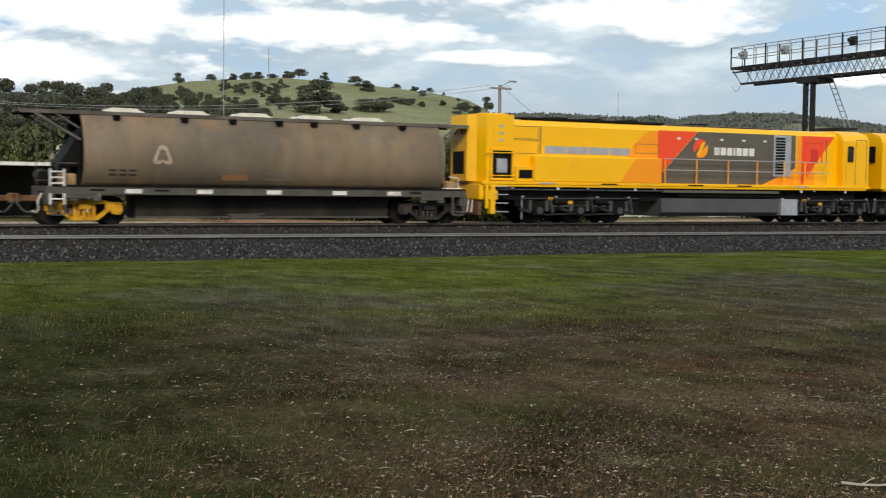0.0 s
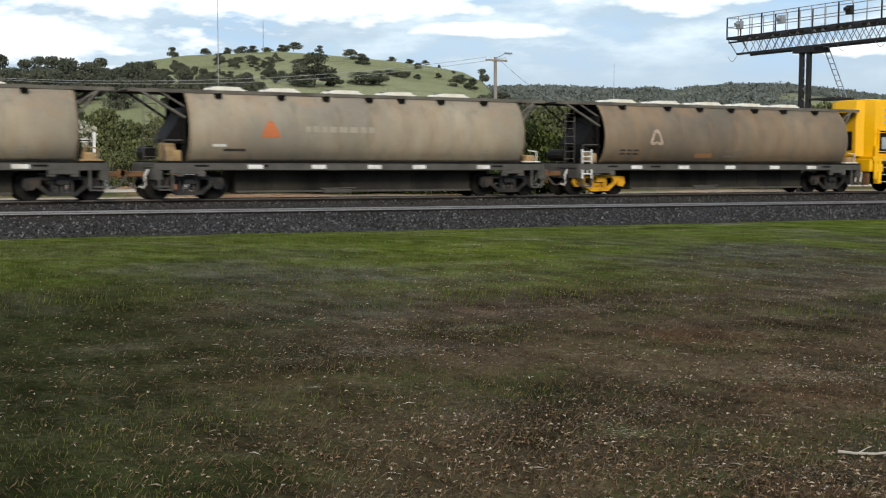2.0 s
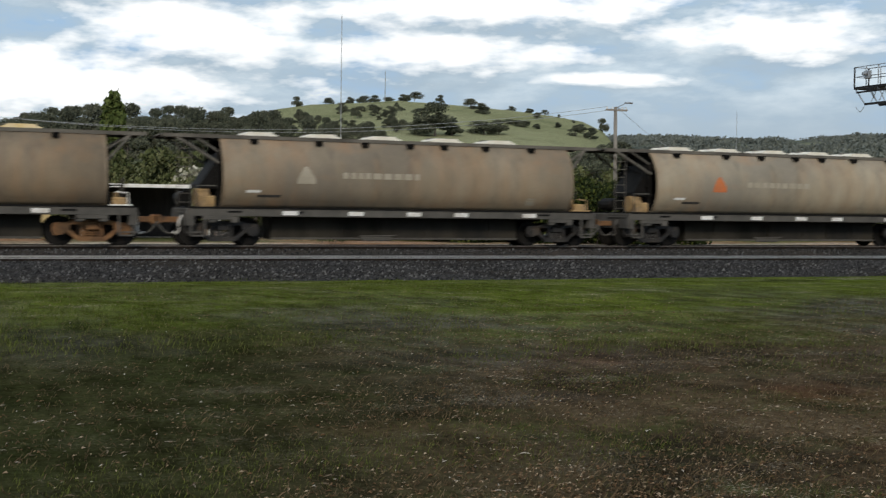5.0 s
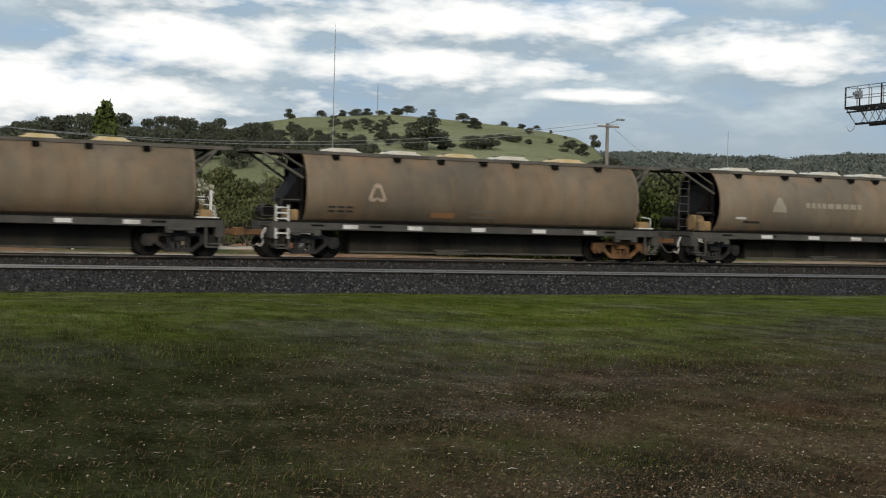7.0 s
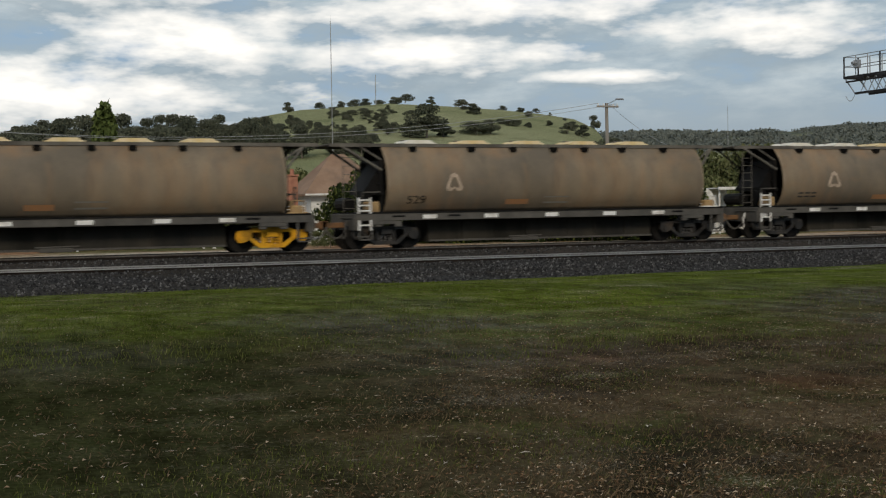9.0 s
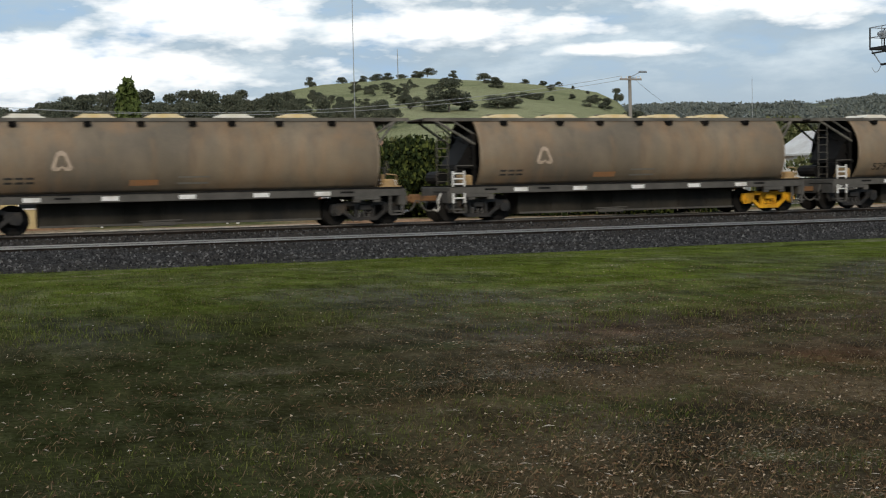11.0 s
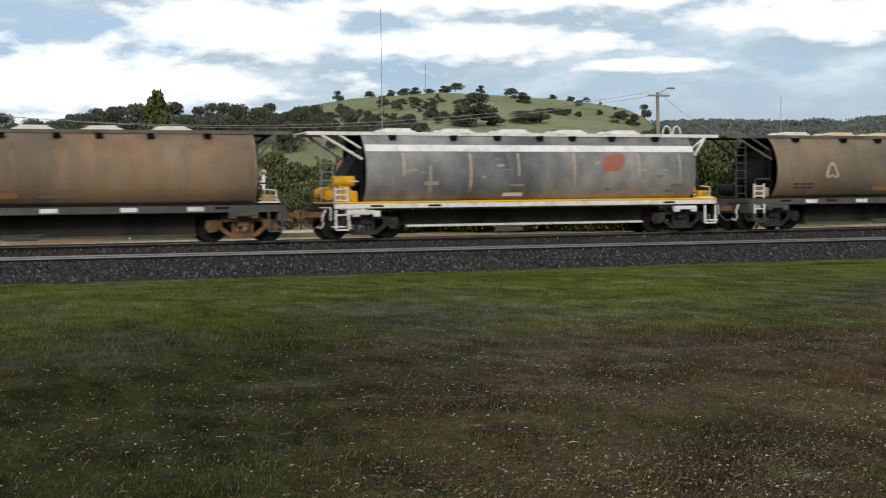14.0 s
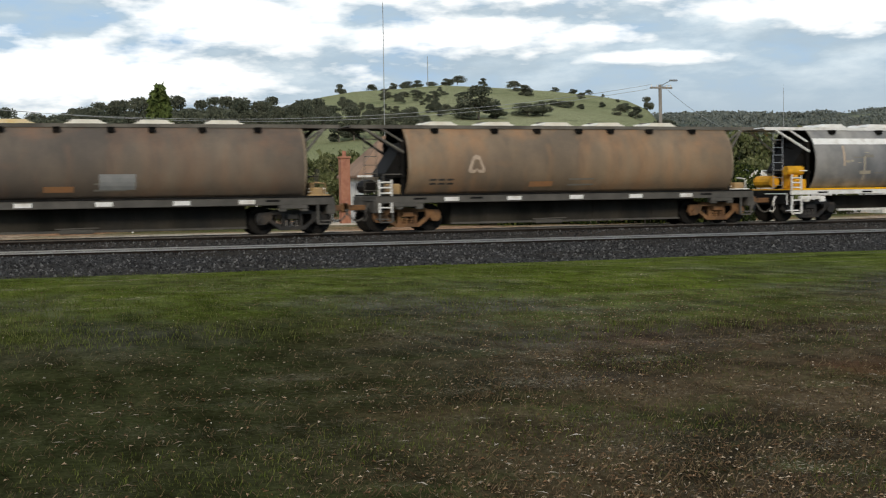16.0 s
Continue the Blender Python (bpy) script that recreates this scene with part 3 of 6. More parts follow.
def clear_of_shade(x, y):
    """0 in the shade painted on the near left ground, 1 out of it."""
    return max(0.9 * smooth((y - 12) / 6), 0.25 + 0.75 * smooth((x - 0.30 * y + 1.2 * noise.noise((x * 0.5, y * 0.5, 6)) + 1.0) / 3.0))


def greenness(x, y):
    g = smooth((y + 9 * noise.noise((x * 0.10, y * 0.16, 1)) - 12.5) / 4)
    p = noise.noise((x * 0.45, y * 0.6, 9))
    return max(g * (0.75 + 0.4 * p), smooth((p - 0.05) / 0.3) * 0.55)


scatter("grass", "short green grass in tufts and strips", "grass", 120000, 1, 5.2, 29, lambda x, y: greenness(x, y) * (0.35 + 0.65 * clear_of_shade(x, y)), (0.014, 0.036), (0.2, 0.9),
        [(0.036, 0.050, 0.009), (0.060, 0.078, 0.014), (0.088, 0.104, 0.022), (0.112, 0.112, 0.040)], width=0.16)
scatter("dry_grass", "dry brown grass and stalks", "grass", 75000, 2, 5.2, 26, lambda x, y: clear_of_shade(x, y) * (0.85 - 0.7 * greenness(x, y)), (0.015, 0.04), (0.5, 1.6),
        [(0.050, 0.036, 0.020), (0.090, 0.062, 0.036), (0.15, 0.108, 0.064), (0.060, 0.062, 0.020)], width=0.16)
scatter("leaf_litter", "fallen dry leaves and wood chips", "litter", 58000, 3, 5.2, 24, lambda x, y: clear_of_shade(x, y) ** 1.5 * (1 - 0.8 * greenness(x, y)) * (0.45 + 0.8 * noise.noise((x * 0.3, y * 0.4, 4))), (0.014, 0.042), (0, 0),
        [(0.06, 0.038, 0.020), (0.125, 0.070, 0.036), (0.20, 0.130, 0.075), (0.40, 0.32, 0.23)], flat=True, width=0.28)


scatter("straw", "pale dry straw and bark shreds on the soil", "litter", 4200, 8, 5.2, 15, lambda x, y: clear_of_shade(x, y) * (1 - 0.7 * greenness(x, y)) * max(0.0, 0.25 + 1.3 * noise.noise((x * 0.55, y * 0.5, 12))), (0.04, 0.11), (0, 0),
        [(0.09, 0.065, 0.042), (0.15, 0.115, 0.08), (0.22, 0.18, 0.135), (0.36, 0.32, 0.27)], flat=True, width=0.05)
scatter("pale_chips", "pale curled leaves and chips", "litter", 900, 9, 5.6, 18, lambda x, y: 0.25 + 0.75 * clear_of_shade(x, y) * (1 - 0.6 * greenness(x, y)), (0.016, 0.036), (0, 0),
        [(0.14, 0.11, 0.08), (0.26, 0.23, 0.19), (0.48, 0.45, 0.40)], flat=True, width=0.24)
scatter("grass_tufts", "taller tufts on the mown strip before the line", "grass", 60000, 10, 13, 30, lambda x, y: greenness(x, y) * max(0.05, 0.45 + 0.9 * noise.noise((x * 0.7, y * 0.35, 15))), (0.03, 0.075), (0.2, 0.8),
        [(0.030, 0.042, 0.008), (0.060, 0.078, 0.014), (0.095, 0.110, 0.024), (0.130, 0.130, 0.050)], width=0.13)


def fallen_branch(az, r, turn, length):
    bm = B()
    p = Vector((0, 0, 0.03))
    for i in range(5):
        q = p + Vector((length / 5, random.uniform(-0.03, 0.03), random.uniform(-0.006, 0.012)))
        rod(bm, p, q, 0.009 - 0.0012 * i, 6, 0.0078 - 0.0012 * i)
        if i in (0, 2, 3):
            rod(bm, q, q + Vector((0.08, 0.10 * (-1) ** i, 0.02)), 0.005, 5, 0.002)
        p = q
    ob = part("fallen_branch", bm, plain("bleached_twig", (0.34, 0.30, 0.25), (0.44, 0.40, 0.34), 6, 60, 0.9))
    ob.matrix_basis = Matrix.Translation(spot(az, r)) @ pose(0, 0, 0, 0, 0, turn)
    tagged(ob, "bleached fallen twig lying on bare soil", "branch")


fallen_branch(-45.6, 7.0, -38, 0.5)


# ---- trees ----
def leaf_material(name, cols):
    k = Nodes(name)
    r = k.nt.nodes.new("ShaderNodeValToRGB")
    e = r.color_ramp.elements
    e.new(0.5)
    for el, (p, c) in zip(e, zip((0.0, 0.55, 1.0), cols)):
        el.position, el.color = p, (*c, 1)
    k.put(k.random(), r.inputs[0])
    return k.done(k.mix(0.35, r.outputs[0], k.ramp(k.random(False), 0, 1, (0.55, 0.6, 0.5), (1.25, 1.15, 1.0)), "MULTIPLY"), 0.85, spec=0.08)


# hill trees: leaf colour paled and blued to paint in distance haze
LEAF_DARK = leaf_material("hazed_dark_eucalypt_leaves", [(0.058, 0.066, 0.052), (0.088, 0.098, 0.072), (0.135, 0.142, 0.102)])
# dark tones paint the bush's inner shade, the pale one its lit tops
LEAF_GREEN = leaf_material("lit_and_shaded_green_leaves", [(0.012, 0.019, 0.007), (0.024, 0.036, 0.011), (0.10, 0.118, 0.030)])
LEAF_OLIVE = leaf_material("olive_shrub_leaves", [(0.050, 0.062, 0.024), (0.095, 0.108, 0.046), (0.160, 0.165, 0.085)])
LEAF_POPLAR = leaf_material("poplar_leaves", [(0.060, 0.080, 0.026), (0.090, 0.120, 0.036), (0.140, 0.170, 0.060)])
# ridge bush: air haze is mixed straight into the leaf colour
LEAF_FAR = leaf_material("haze_tinted_far_leaves", [(0.105, 0.122, 0.118), (0.125, 0.140, 0.130), (0.150, 0.162, 0.142)])
BARK = plain("grey_bark", (0.14, 0.12, 0.10), (0.22, 0.19, 0.16), 3, 30, 0.9, stretch=(1, 1, 0.2))


def make_tree(seed, height, spread, lobes, tufts, tuft, leaf, name="tree", label="", trunk_share=0.35, lean=0.1):
    rng = random.Random(seed)
    t = empty(name, label, "tree" if name != "shrub" else "shrub")
    bm = B()
    top = Vector((rng.uniform(-lean, lean) * height, rng.uniform(-lean, lean) * height, height * 0.72))
    rod(bm, (0, 0, -0.3), top * 0.5, height * 0.028, 7, height * 0.018)
    rod(bm, top * 0.5, top, height * 0.018, 6, height * 0.007)
    cs = []
    for i in range(lobes):
        a = i / lobes * 6.283 + rng.uniform(-0.4, 0.4)
        q = rng.uniform(0.25, 0.85)
        c = Vector((math.cos(a) * spread * q * 0.75, math.sin(a) * spread * q * 0.75, height * rng.uniform(trunk_share + 0.12, 0.86 - 0.1 * q)))
        cs.append((c, spread * rng.uniform(0.36, 0.56), height * rng.uniform(0.13, 0.22)))
        rod(bm, top * rng.uniform(0.35, 0.7), c, height * 0.011, 5, height * 0.004)
    cs.append((Vector((top.x, top.y, height * 0.84)), spread * 0.42, height * 0.15))
    part("trunk", bm, BARK, t, "tapered grey trunk with limbs")
    verts, faces = [], []
    for i in range(tufts):
        c, rw, rh = cs[rng.randrange(len(cs))]
        u = Vector((rng.gauss(0, 1), rng.gauss(0, 1), rng.gauss(0, 1))).normalized() * rng.random() ** 0.35
        p = c + Vector((u.x * rw, u.y * rw, u.z * rh))
        e = Euler((rng.uniform(0, 6.28), rng.uniform(0, 6.28), rng.uniform(0, 6.28))).to_matrix()
        s = tuft * rng.uniform(0.6, 1.4)
        b = len(verts)
        verts += [tuple(p + e @ Vector(v) * s) for v in ((-0.6, -0.3, 0), (0.5, -0.45, 0.12), (0.62, 0.35, -0.08), (-0.4, 0.5, 0.14))]
        faces += [(b, b + 1, b + 2), (b, b + 2, b + 3)]
    peak = sorted(v[2] for v in verts)[int(len(verts) * 0.992)]
    verts = [(a, b, c * height / peak) for a, b, c in verts]
    me = bpy.data.meshes.new("crown")
    me.from_pydata(verts, [], faces)
    me.materials.append(leaf)
    crown = new("crown", me)
    crown.parent = t
    return t


FAR_TREES = [make_tree(11 + i, 10, s, lb, 3600, 0.33, LEAF_DARK, label="dark rounded eucalypt on the far pasture", trunk_share=0.04)
             for i, (s, lb) in enumerate([(5.0, 7), (6.2, 9), (4.2, 6), (7.2, 10)])]
SHRUBS = [make_tree(51 + i, 4, s, lb, 1500, 0.20, LEAF_OLIVE, "shrub", "olive-green shrub behind the railway", 0.0) for i, (s, lb) in enumerate([(2.6, 9), (3.0, 11)])]
MID_TREES = [make_tree(61 + i, 9, s, lb, 2400, 0.36, LEAF_OLIVE, label="olive-green gum tree beyond the line", trunk_share=0.1) for i, (s, lb) in enumerate([(4.2, 9), (4.8, 11)])]
GREEN_BUSH = make_tree(71, 3.9, 2.6, 14, 5200, 0.15, LEAF_GREEN, "shrub", "dense dark green bush with pale lit leaves behind the track", -0.05)
POPLAR = make_tree(81, 15, 1.9, 10, 2600, 0.50, LEAF_POPLAR, label="tall narrow green poplar above the tree line", trunk_share=0.05, lean=0.01)
used_once = {}


def plant(proto, where, scale, turn, group="", stretch=1.0):
    m = Matrix.Translation(where) @ pose(0, 0, 0, 0, 0, turn) @ Matrix.Diagonal((scale * stretch, scale * stretch, scale, 1))
    if proto.name in used_once:
        ob = copy_thing(proto, m)
    else:
        used_once[proto.name] = True
        proto.matrix_basis = m
        ob = proto
        return tagged(ob, group=group)
    return tagged(ob, group=group)


def on_hill(az, el, lo=180, hi=930):
    """The nearest ground that shows at this bearing and height angle."""
    r = lo
    while r < hi:
        if terrain(az, r) - EYE[2] >= math.tan(radians(el)) * r:
            break
        r *= 1.01
    return r


PX = math.degrees(1 / 2190.0)
hill_trees = [(600, 152, 18, 22), (655, 148, 13, 18), (690, 146, 13, 20), (715, 143, 14, 22), (735, 140, 15, 22), (760, 142, 15, 24), (785, 143, 20, 30), (805, 146, 17, 24), (850, 150, 13, 16),
              (905, 158, 22, 30), (925, 165, 22, 36), (975, 149, 14, 13), (1005, 157, 11, 12), (1035, 165, 11, 14), (1070, 160, 7, 10), (765, 174, 18, 18), (842, 207, 52, 70), (812, 207, 32, 50),
              (872, 207, 36, 50), (930, 202, 26, 50), (955, 202, 22, 36), (1000, 188, 14, 34), (1022, 190, 11, 26), (975, 184, 11, 20), (1137, 180, 25, 22), (1090, 202, 24, 28), (1115, 206, 25, 36)]
for i, (x, y, h, w) in enumerate(hill_trees):
    az, el = -20.2 - (x - 784) * PX, (332 + (784 - x) * 0.0145 - y) * PX
    r = on_hill(az, el)
    size = h / 2190 * r * 1.2
    plant(FAR_TREES[i % 4], spot(az, r), size / 10, i * 77, "trees on the hill", min(1.7, max(0.7, w / h / 1.05)))
rng = random.Random(5)
for i in range(130):      # dark belt along the foot of the hill
    az = 2.0 - i * 0.172 + rng.uniform(-0.15, 0.15)
    r = rng.uniform(520, 740)
    top = lerp(az, [(-20, 3.75), (-18, 4.0), (-14, 4.30), (-12, 4.45), (-8, 4.42), (-5, 4.32), (-3.7, 4.35), (-2, 3.9), (0, 3.9)])
    z = terrain(az, r)
    h = max(7.0, math.tan(radians(top + rng.uniform(-0.22, 0.12))) * r + EYE[2] - z)
    plant(FAR_TREES[rng.randrange(4)], spot(az, r), h / 10, rng.uniform(0, 360), "dark tree belt", 0.85)
for i in range(30):      # small trees and bushes strewn over the pasture
    az, el = rng.uniform(-29, -14.5), rng.uniform(3.25, 4.55)
    r = on_hill(az, el)
    if r < 900:
        plant(FAR_TREES[rng.randrange(4)], spot(az, r), rng.uniform(0.25, 0.6), rng.uniform(0, 360), "trees on the hill", rng.uniform(1.0, 1.6))


def far_woods():
    """Bush on the slopes beyond the hill's end: thousands of small tufts in loose clumps."""
    verts, faces = [], []
    for c in range(900):
        az, r = rng.uniform(-49, -28.6), math.sqrt(rng.uniform(1150 ** 2, 1990 ** 2))
        if noise.noise((az * 0.35, r * 0.004, 8)) < -0.04:
            continue
        o = spot(az, r)
        w, h = rng.uniform(14, 36), rng.uniform(3.5, 8.5)
        for i in range(110):
            u, v = rng.uniform(-1, 1), rng.uniform(-1, 1)
            p = o + Vector((u * w, v * w, rng.uniform(0.2, 1.0) * h * max(0.15, 1 - u * u - v * v)))
            e = Euler((rng.uniform(0, 6.28), rng.uniform(0, 6.28), rng.uniform(0, 6.28))).to_matrix()
            s = rng.uniform(1.6, 3.4)
            b = len(verts)
            verts.extend(tuple(p + e @ Vector(v) * s) for v in ((-0.6, -0.3, 0), (0.5, -0.45, 0.12), (0.62, 0.35, -0.08), (-0.4, 0.5, 0.14)))
            faces.append((b, b + 1, b + 2, b + 3))
    me = bpy.data.meshes.new("far_woods")
    me.from_pydata(verts, [], faces)
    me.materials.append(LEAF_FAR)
    tagged(new("far_woods", me), "hazy blue-green bushland on the distant ridge", "woods", kind="stuff")


far_woods()


def scrub():
    """Rank bushes and saplings between the railway and the foot of the hill."""
    verts, faces = [], []
    for c in range(1050):
        az, r = rng.uniform(-50, 6), math.sqrt(rng.uniform(98 ** 2, 290 ** 2))
        o = spot(az, r)
        k = (0.6 + r / 240)
        w, h = rng.uniform(1.4, 3.2) * k, rng.uniform(1.8, 6.2) * k
        for i in range(80):
            u, v = rng.uniform(-1, 1), rng.uniform(-1, 1)
            p = o + Vector((u * w, v * w, rng.uniform(0.05, 1.0) * h * max(0.12, 1 - u * u - v * v)))
            e = Euler((rng.uniform(0, 6.28), rng.uniform(0, 6.28), rng.uniform(0, 6.28))).to_matrix()
            s = rng.uniform(0.22, 0.50) * k
            b = len(verts)
            verts.extend(tuple(p + e @ Vector(q) * s) for q in ((-0.6, -0.3, 0), (0.5, -0.45, 0.12), (0.62, 0.35, -0.08), (-0.4, 0.5, 0.14)))
            faces.append((b, b + 1, b + 2, b + 3))
    me = bpy.data.meshes.new("scrub")
    me.from_pydata(verts, [], faces)
    me.materials.append(LEAF_OLIVE)
    tagged(new("scrub", me), "olive scrub and saplings beyond the railway", "scrub", kind="stuff")


scrub()
for i in range(64):      # nearer dark trees beyond the hill's end
    az = -29.0 - i * 0.31 + rng.uniform(-0.2, 0.2)
    r = rng.uniform(420, 640)
    top = lerp(az, [(-48, 2.9), (-45, 3.1), (-43, 3.35), (-38, 3.3), (-33, 3.55), (-30, 3.75), (-28, 3.6)])
    h = max(5.0, math.tan(radians(top + rng.uniform(-0.9, 0.0))) * r + EYE[2] - terrain(az, r))
    plant(FAR_TREES[rng.randrange(4)], spot(az, r), min(h, 22) / 10, rng.uniform(0, 360), "trees beyond the town", rng.uniform(0.7, 1.1))
for i in range(52):      # mid-distance scrub seen in the gaps between the wagons
    az = 3 - i * 1.0 + rng.uniform(-0.6, 0.6)
    r = rng.uniform(88, 165)
    plant(MID_TREES[i % 2], spot(az, r), r / 115 * rng.uniform(0.55, 0.80), rng.uniform(0, 360), "scrub behind the railway")
for i in range(30):
    az = 2 - i * 1.75 + rng.uniform(-0.5, 0.5)
    plant(SHRUBS[i % 2], spot(az, rng.uniform(78, 96)), rng.uniform(0.6, 1.0), rng.uniform(0, 360), "scrub behind the railway")
plant(GREEN_BUSH, spot(-18.0, 62), 0.74, 0, "hedge behind the track")
for i in range(15):      # an unclipped hedge of bushes right behind the line
    plant(GREEN_BUSH, spot(-19.2 - i * 1.0 + rng.uniform(-0.2, 0.2), rng.uniform(61.5, 65)), (1.30 if i < 4 else 1.08) + 0.10 * math.sin(i * 1.7), i * 71, "hedge behind the track")
for az, r, k in ((-16.6, 57.5, 0.30), (-17.2, 57.0, 0.36), (-13.6, 70, 0.85), (-12.7, 68, 0.8)):
    plant(SHRUBS[0], spot(az, r), k, az * 50, "scrub behind the railway")
plant(make_tree(91, 4, 2.3, 8, 1500, 0.2, leaf_material("pale_blossom", [(0.16, 0.17, 0.10), (0.34, 0.34, 0.27), (0.52, 0.50, 0.44)]), "shrub", "pale flowering shrub beyond the carport", 0.0), spot(-10.9, 95), 1.1, 0)
plant(POPLAR, spot(-7.25, 165), (math.tan(radians(4.75)) * 165 + 1.3 - terrain(-7.25, 165)) / 15, 0)


# ---- signal gantry, poles, masts, wires ----
def make_gantry():
    g = empty("signal_gantry", "black steel signal gantry with railed catwalk above the line", "gantry")
    x0, x1, y0, y1, zf, zb = 47.55, 48.55, 35.2, 55.9, 8.32, 7.30
    part("catwalk_floor", box(B(), x0 - 0.05, x1 + 0.05, y0, y1, zf - 0.14, zf), GANTRY, g)
    for x in (x0, x1):
        bm = box(B(), x - 0.05, x + 0.05, y0, y1 - 0.9, zb - 0.05, zb + 0.07)
        part("bottom_chord", bm, GANTRY, g)
        bm, y, k = B(), y0 + 0.2, 0
        while y < y1 - 1.3:
            rod(bm, (x, y, zb), (x, y + 0.6, zf - 0.15), 0.022, 5)
            rod(bm, (x, y + 0.6, zb), (x, y, zf - 0.15), 0.022, 5)
            y += 0.62
        rod(bm, (x, y1 - 0.9, zb), (x, y1 - 0.1, zf - 0.12), 0.035, 5)
        part("lattice_web", bm, GALV, g, "galvanised lattice bracing")
        for z in (0.55, 1.1):
            part("handrail", rod(B(), (x, y0, zf + z), (x, y1, zf + z), 0.024, 6), GALV, g)
        y, k = y1, 0
        while y > y0:
            part("rail_post", rod(B(), (x, y, zf), (x, y, zf + 1.1), 0.03 if k % 3 else 0.045, 6), GALV if k % 3 else GANTRY, g)
            y -= 0.95
            k += 1
    for z in (0.55, 1.1):
        part("end_rail", rod(B(), (x0, y1, zf + z), (x1, y1, zf + z), 0.024, 6), GALV, g)
    y = y0 + 0.6      # slung brackets and conduit under the catwalk
    while y < y1 - 0.4:
        part("floor_bracket", box(B(), x0 - 0.16, x0 - 0.055, y - 0.30, y + 0.30, zf - 0.30, zf - 0.10, 0.03), GANTRY, g)
        y += 1.7
    part("conduit", rod(B(), (x0 - 0.11, y0, zf - 0.33), (x0 - 0.11, y1 - 0.3, zf - 0.33), 0.05, 6), GANTRY, g)
    for y in (36.0, 49.45, 49.98):
        for x in (x0 + 0.1,) if y != 36.0 else (x0 + 0.1, x1 - 0.1):
            part("column", box(B(), x - 0.11, x + 0.11, y - 0.11, y + 0.11, -0.45, zb - 0.04, 0.01), GANTRY, g)
    part("column_cap", box(B(), x0 - 0.1, x1 + 0.1, 49.0, 50.5, zb - 0.28, zb - 0.05), GANTRY, g)
    bm = B()
    for i in range(12):
        rod(bm, (x0 + 0.1, 49.5, 0.4 + i * 0.55), (x0 + 0.1, 49.93, 0.8 + i * 0.55), 0.018, 4)
    part("column_bracing", bm, GALV, g)
    bm = B()      # the raking access ladder on its landing
    for y in (47.9, 48.25):
        rod(bm, (x1 + 0.3, y, 4.6), (x1 - 0.2, y + 0.9, zb), 0.03, 5)
    for i in range(10):
        t = i / 9
        rod(bm, (x1 + 0.3 - 0.5 * t, 47.9 + 0.9 * t, 4.6 + t * (zb - 4.6)), (x1 + 0.3 - 0.5 * t, 48.25 + 0.9 * t, 4.6 + t * (zb - 4.6)), 0.02, 4)
    part("access_ladder", bm, GALV, g, "pale galvanised ladder")
    part("landing", box(B(), x0, x1 + 0.4, 47.5, 49.3, 4.48, 4.58), GANTRY, g)
    for y in (54.6, 51.3, 46.4, 43.5):
        bm = box(B(), x0 - 0.32, x0 - 0.08, y - 0.2, y + 0.2, zf + 0.35, zf + 0.8, 0.03)
        rod(bm, (x0 - 0.32, y, zf + 0.62), (x0 - 0.55, y, zf + 0.60), 0.10, 8)
        part("signal_lamp", bm, GANTRY if y < 50 else GALV, g, "hooded signal lamp unit")
    for y in (55.4, 47.0, 44.5):
        bm = B()
        for i in range(8):
            a, b = i * 0.45, (i + 1) * 0.45
            rod(bm, (x0, y + 0.35 * math.cos(a), zb - 0.08 - 0.3 * math.sin(a) ** 2), (x0, y + 0.35 * math.cos(b), zb - 0.08 - 0.3 * math.sin(b) ** 2), 0.02, 4)
        part("cable_loop", bm, GALV, g)


make_gantry()


def make_utility_pole(where, height, lamp):
    p = empty("utility_pole", "weathered timber power pole with a crossarm", "pole")
    p.matrix_basis = Matrix.Translation(where)
    part("pole", rod(B(), (0, 0, -0.5), (-0.12, 0, height), 0.17, 10, 0.12), TIMBER, p)
    part("crossarm", box(B(), -1.0, 0.85, -0.16, -0.04, height - 0.32, height - 0.18, 0.01), TIMBER, p)
    for x in (-0.9, -0.45, 0.4, 0.75):
        part("insulator", rod(B(), (x, -0.1, height - 0.18), (x, -0.1, height - 0.02), 0.05, 7, 0.03), WHITE, p)
    if lamp:
        bm = rod(B(), (-0.1, 0, height - 0.1), (0.75, 0, height + 0.3), 0.03, 6)
        part("lamp_arm", bm, GALV, p)
        part("lamp_head", box(B(), 0.7, 1.35, -0.12, 0.12, height + 0.27, height + 0.40, 0.04), GALV, p, "grey street light head")
    return p


POLE_A, POLE_B = spot(-30.05, 95), Vector((-9.0, 90.0, terrain(5.7, 90)))
make_utility_pole(POLE_A, 9.05 - POLE_A.z - 0.0, True)
make_utility_pole(POLE_B, 8.3 - POLE_B.z, False)


def make_wire(a, b, sag, r=0.015):
    bm = B()
    a, b = Vector(a), Vector(b)
    pts = [a.lerp(b, i / 24) - Vector((0, 0, 4 * sag * (i / 24) * (1 - i / 24))) for i in range(25)]
    rings = [[bm.verts.new(p + Vector((0, r * math.cos(k * 1.571), r * math.sin(k * 1.571)))) for k in range(4)] for p in pts]
    for p, q in zip(rings, rings[1:]):
        for k in range(4):
            bm.faces.new((p[k], q[k], q[(k + 1) % 4], p[(k + 1) % 4]))
    tagged(part("power_line", bm, WIRE), "slack overhead power wire between timber poles", "wire", "overhead wires")


for dx, sag in ((-0.9, 2.15), (0.75, 2.3)):
    make_wire((POLE_A.x + dx, POLE_A.y - 0.1, 9.03), (POLE_B.x + dx, POLE_B.y - 0.1, 8.28), sag)
make_wire((POLE_A.x, POLE_A.y - 0.1, 9.0), (POLE_A.x + 60, POLE_A.y + 70, 10.5), 2.5, 0.018)


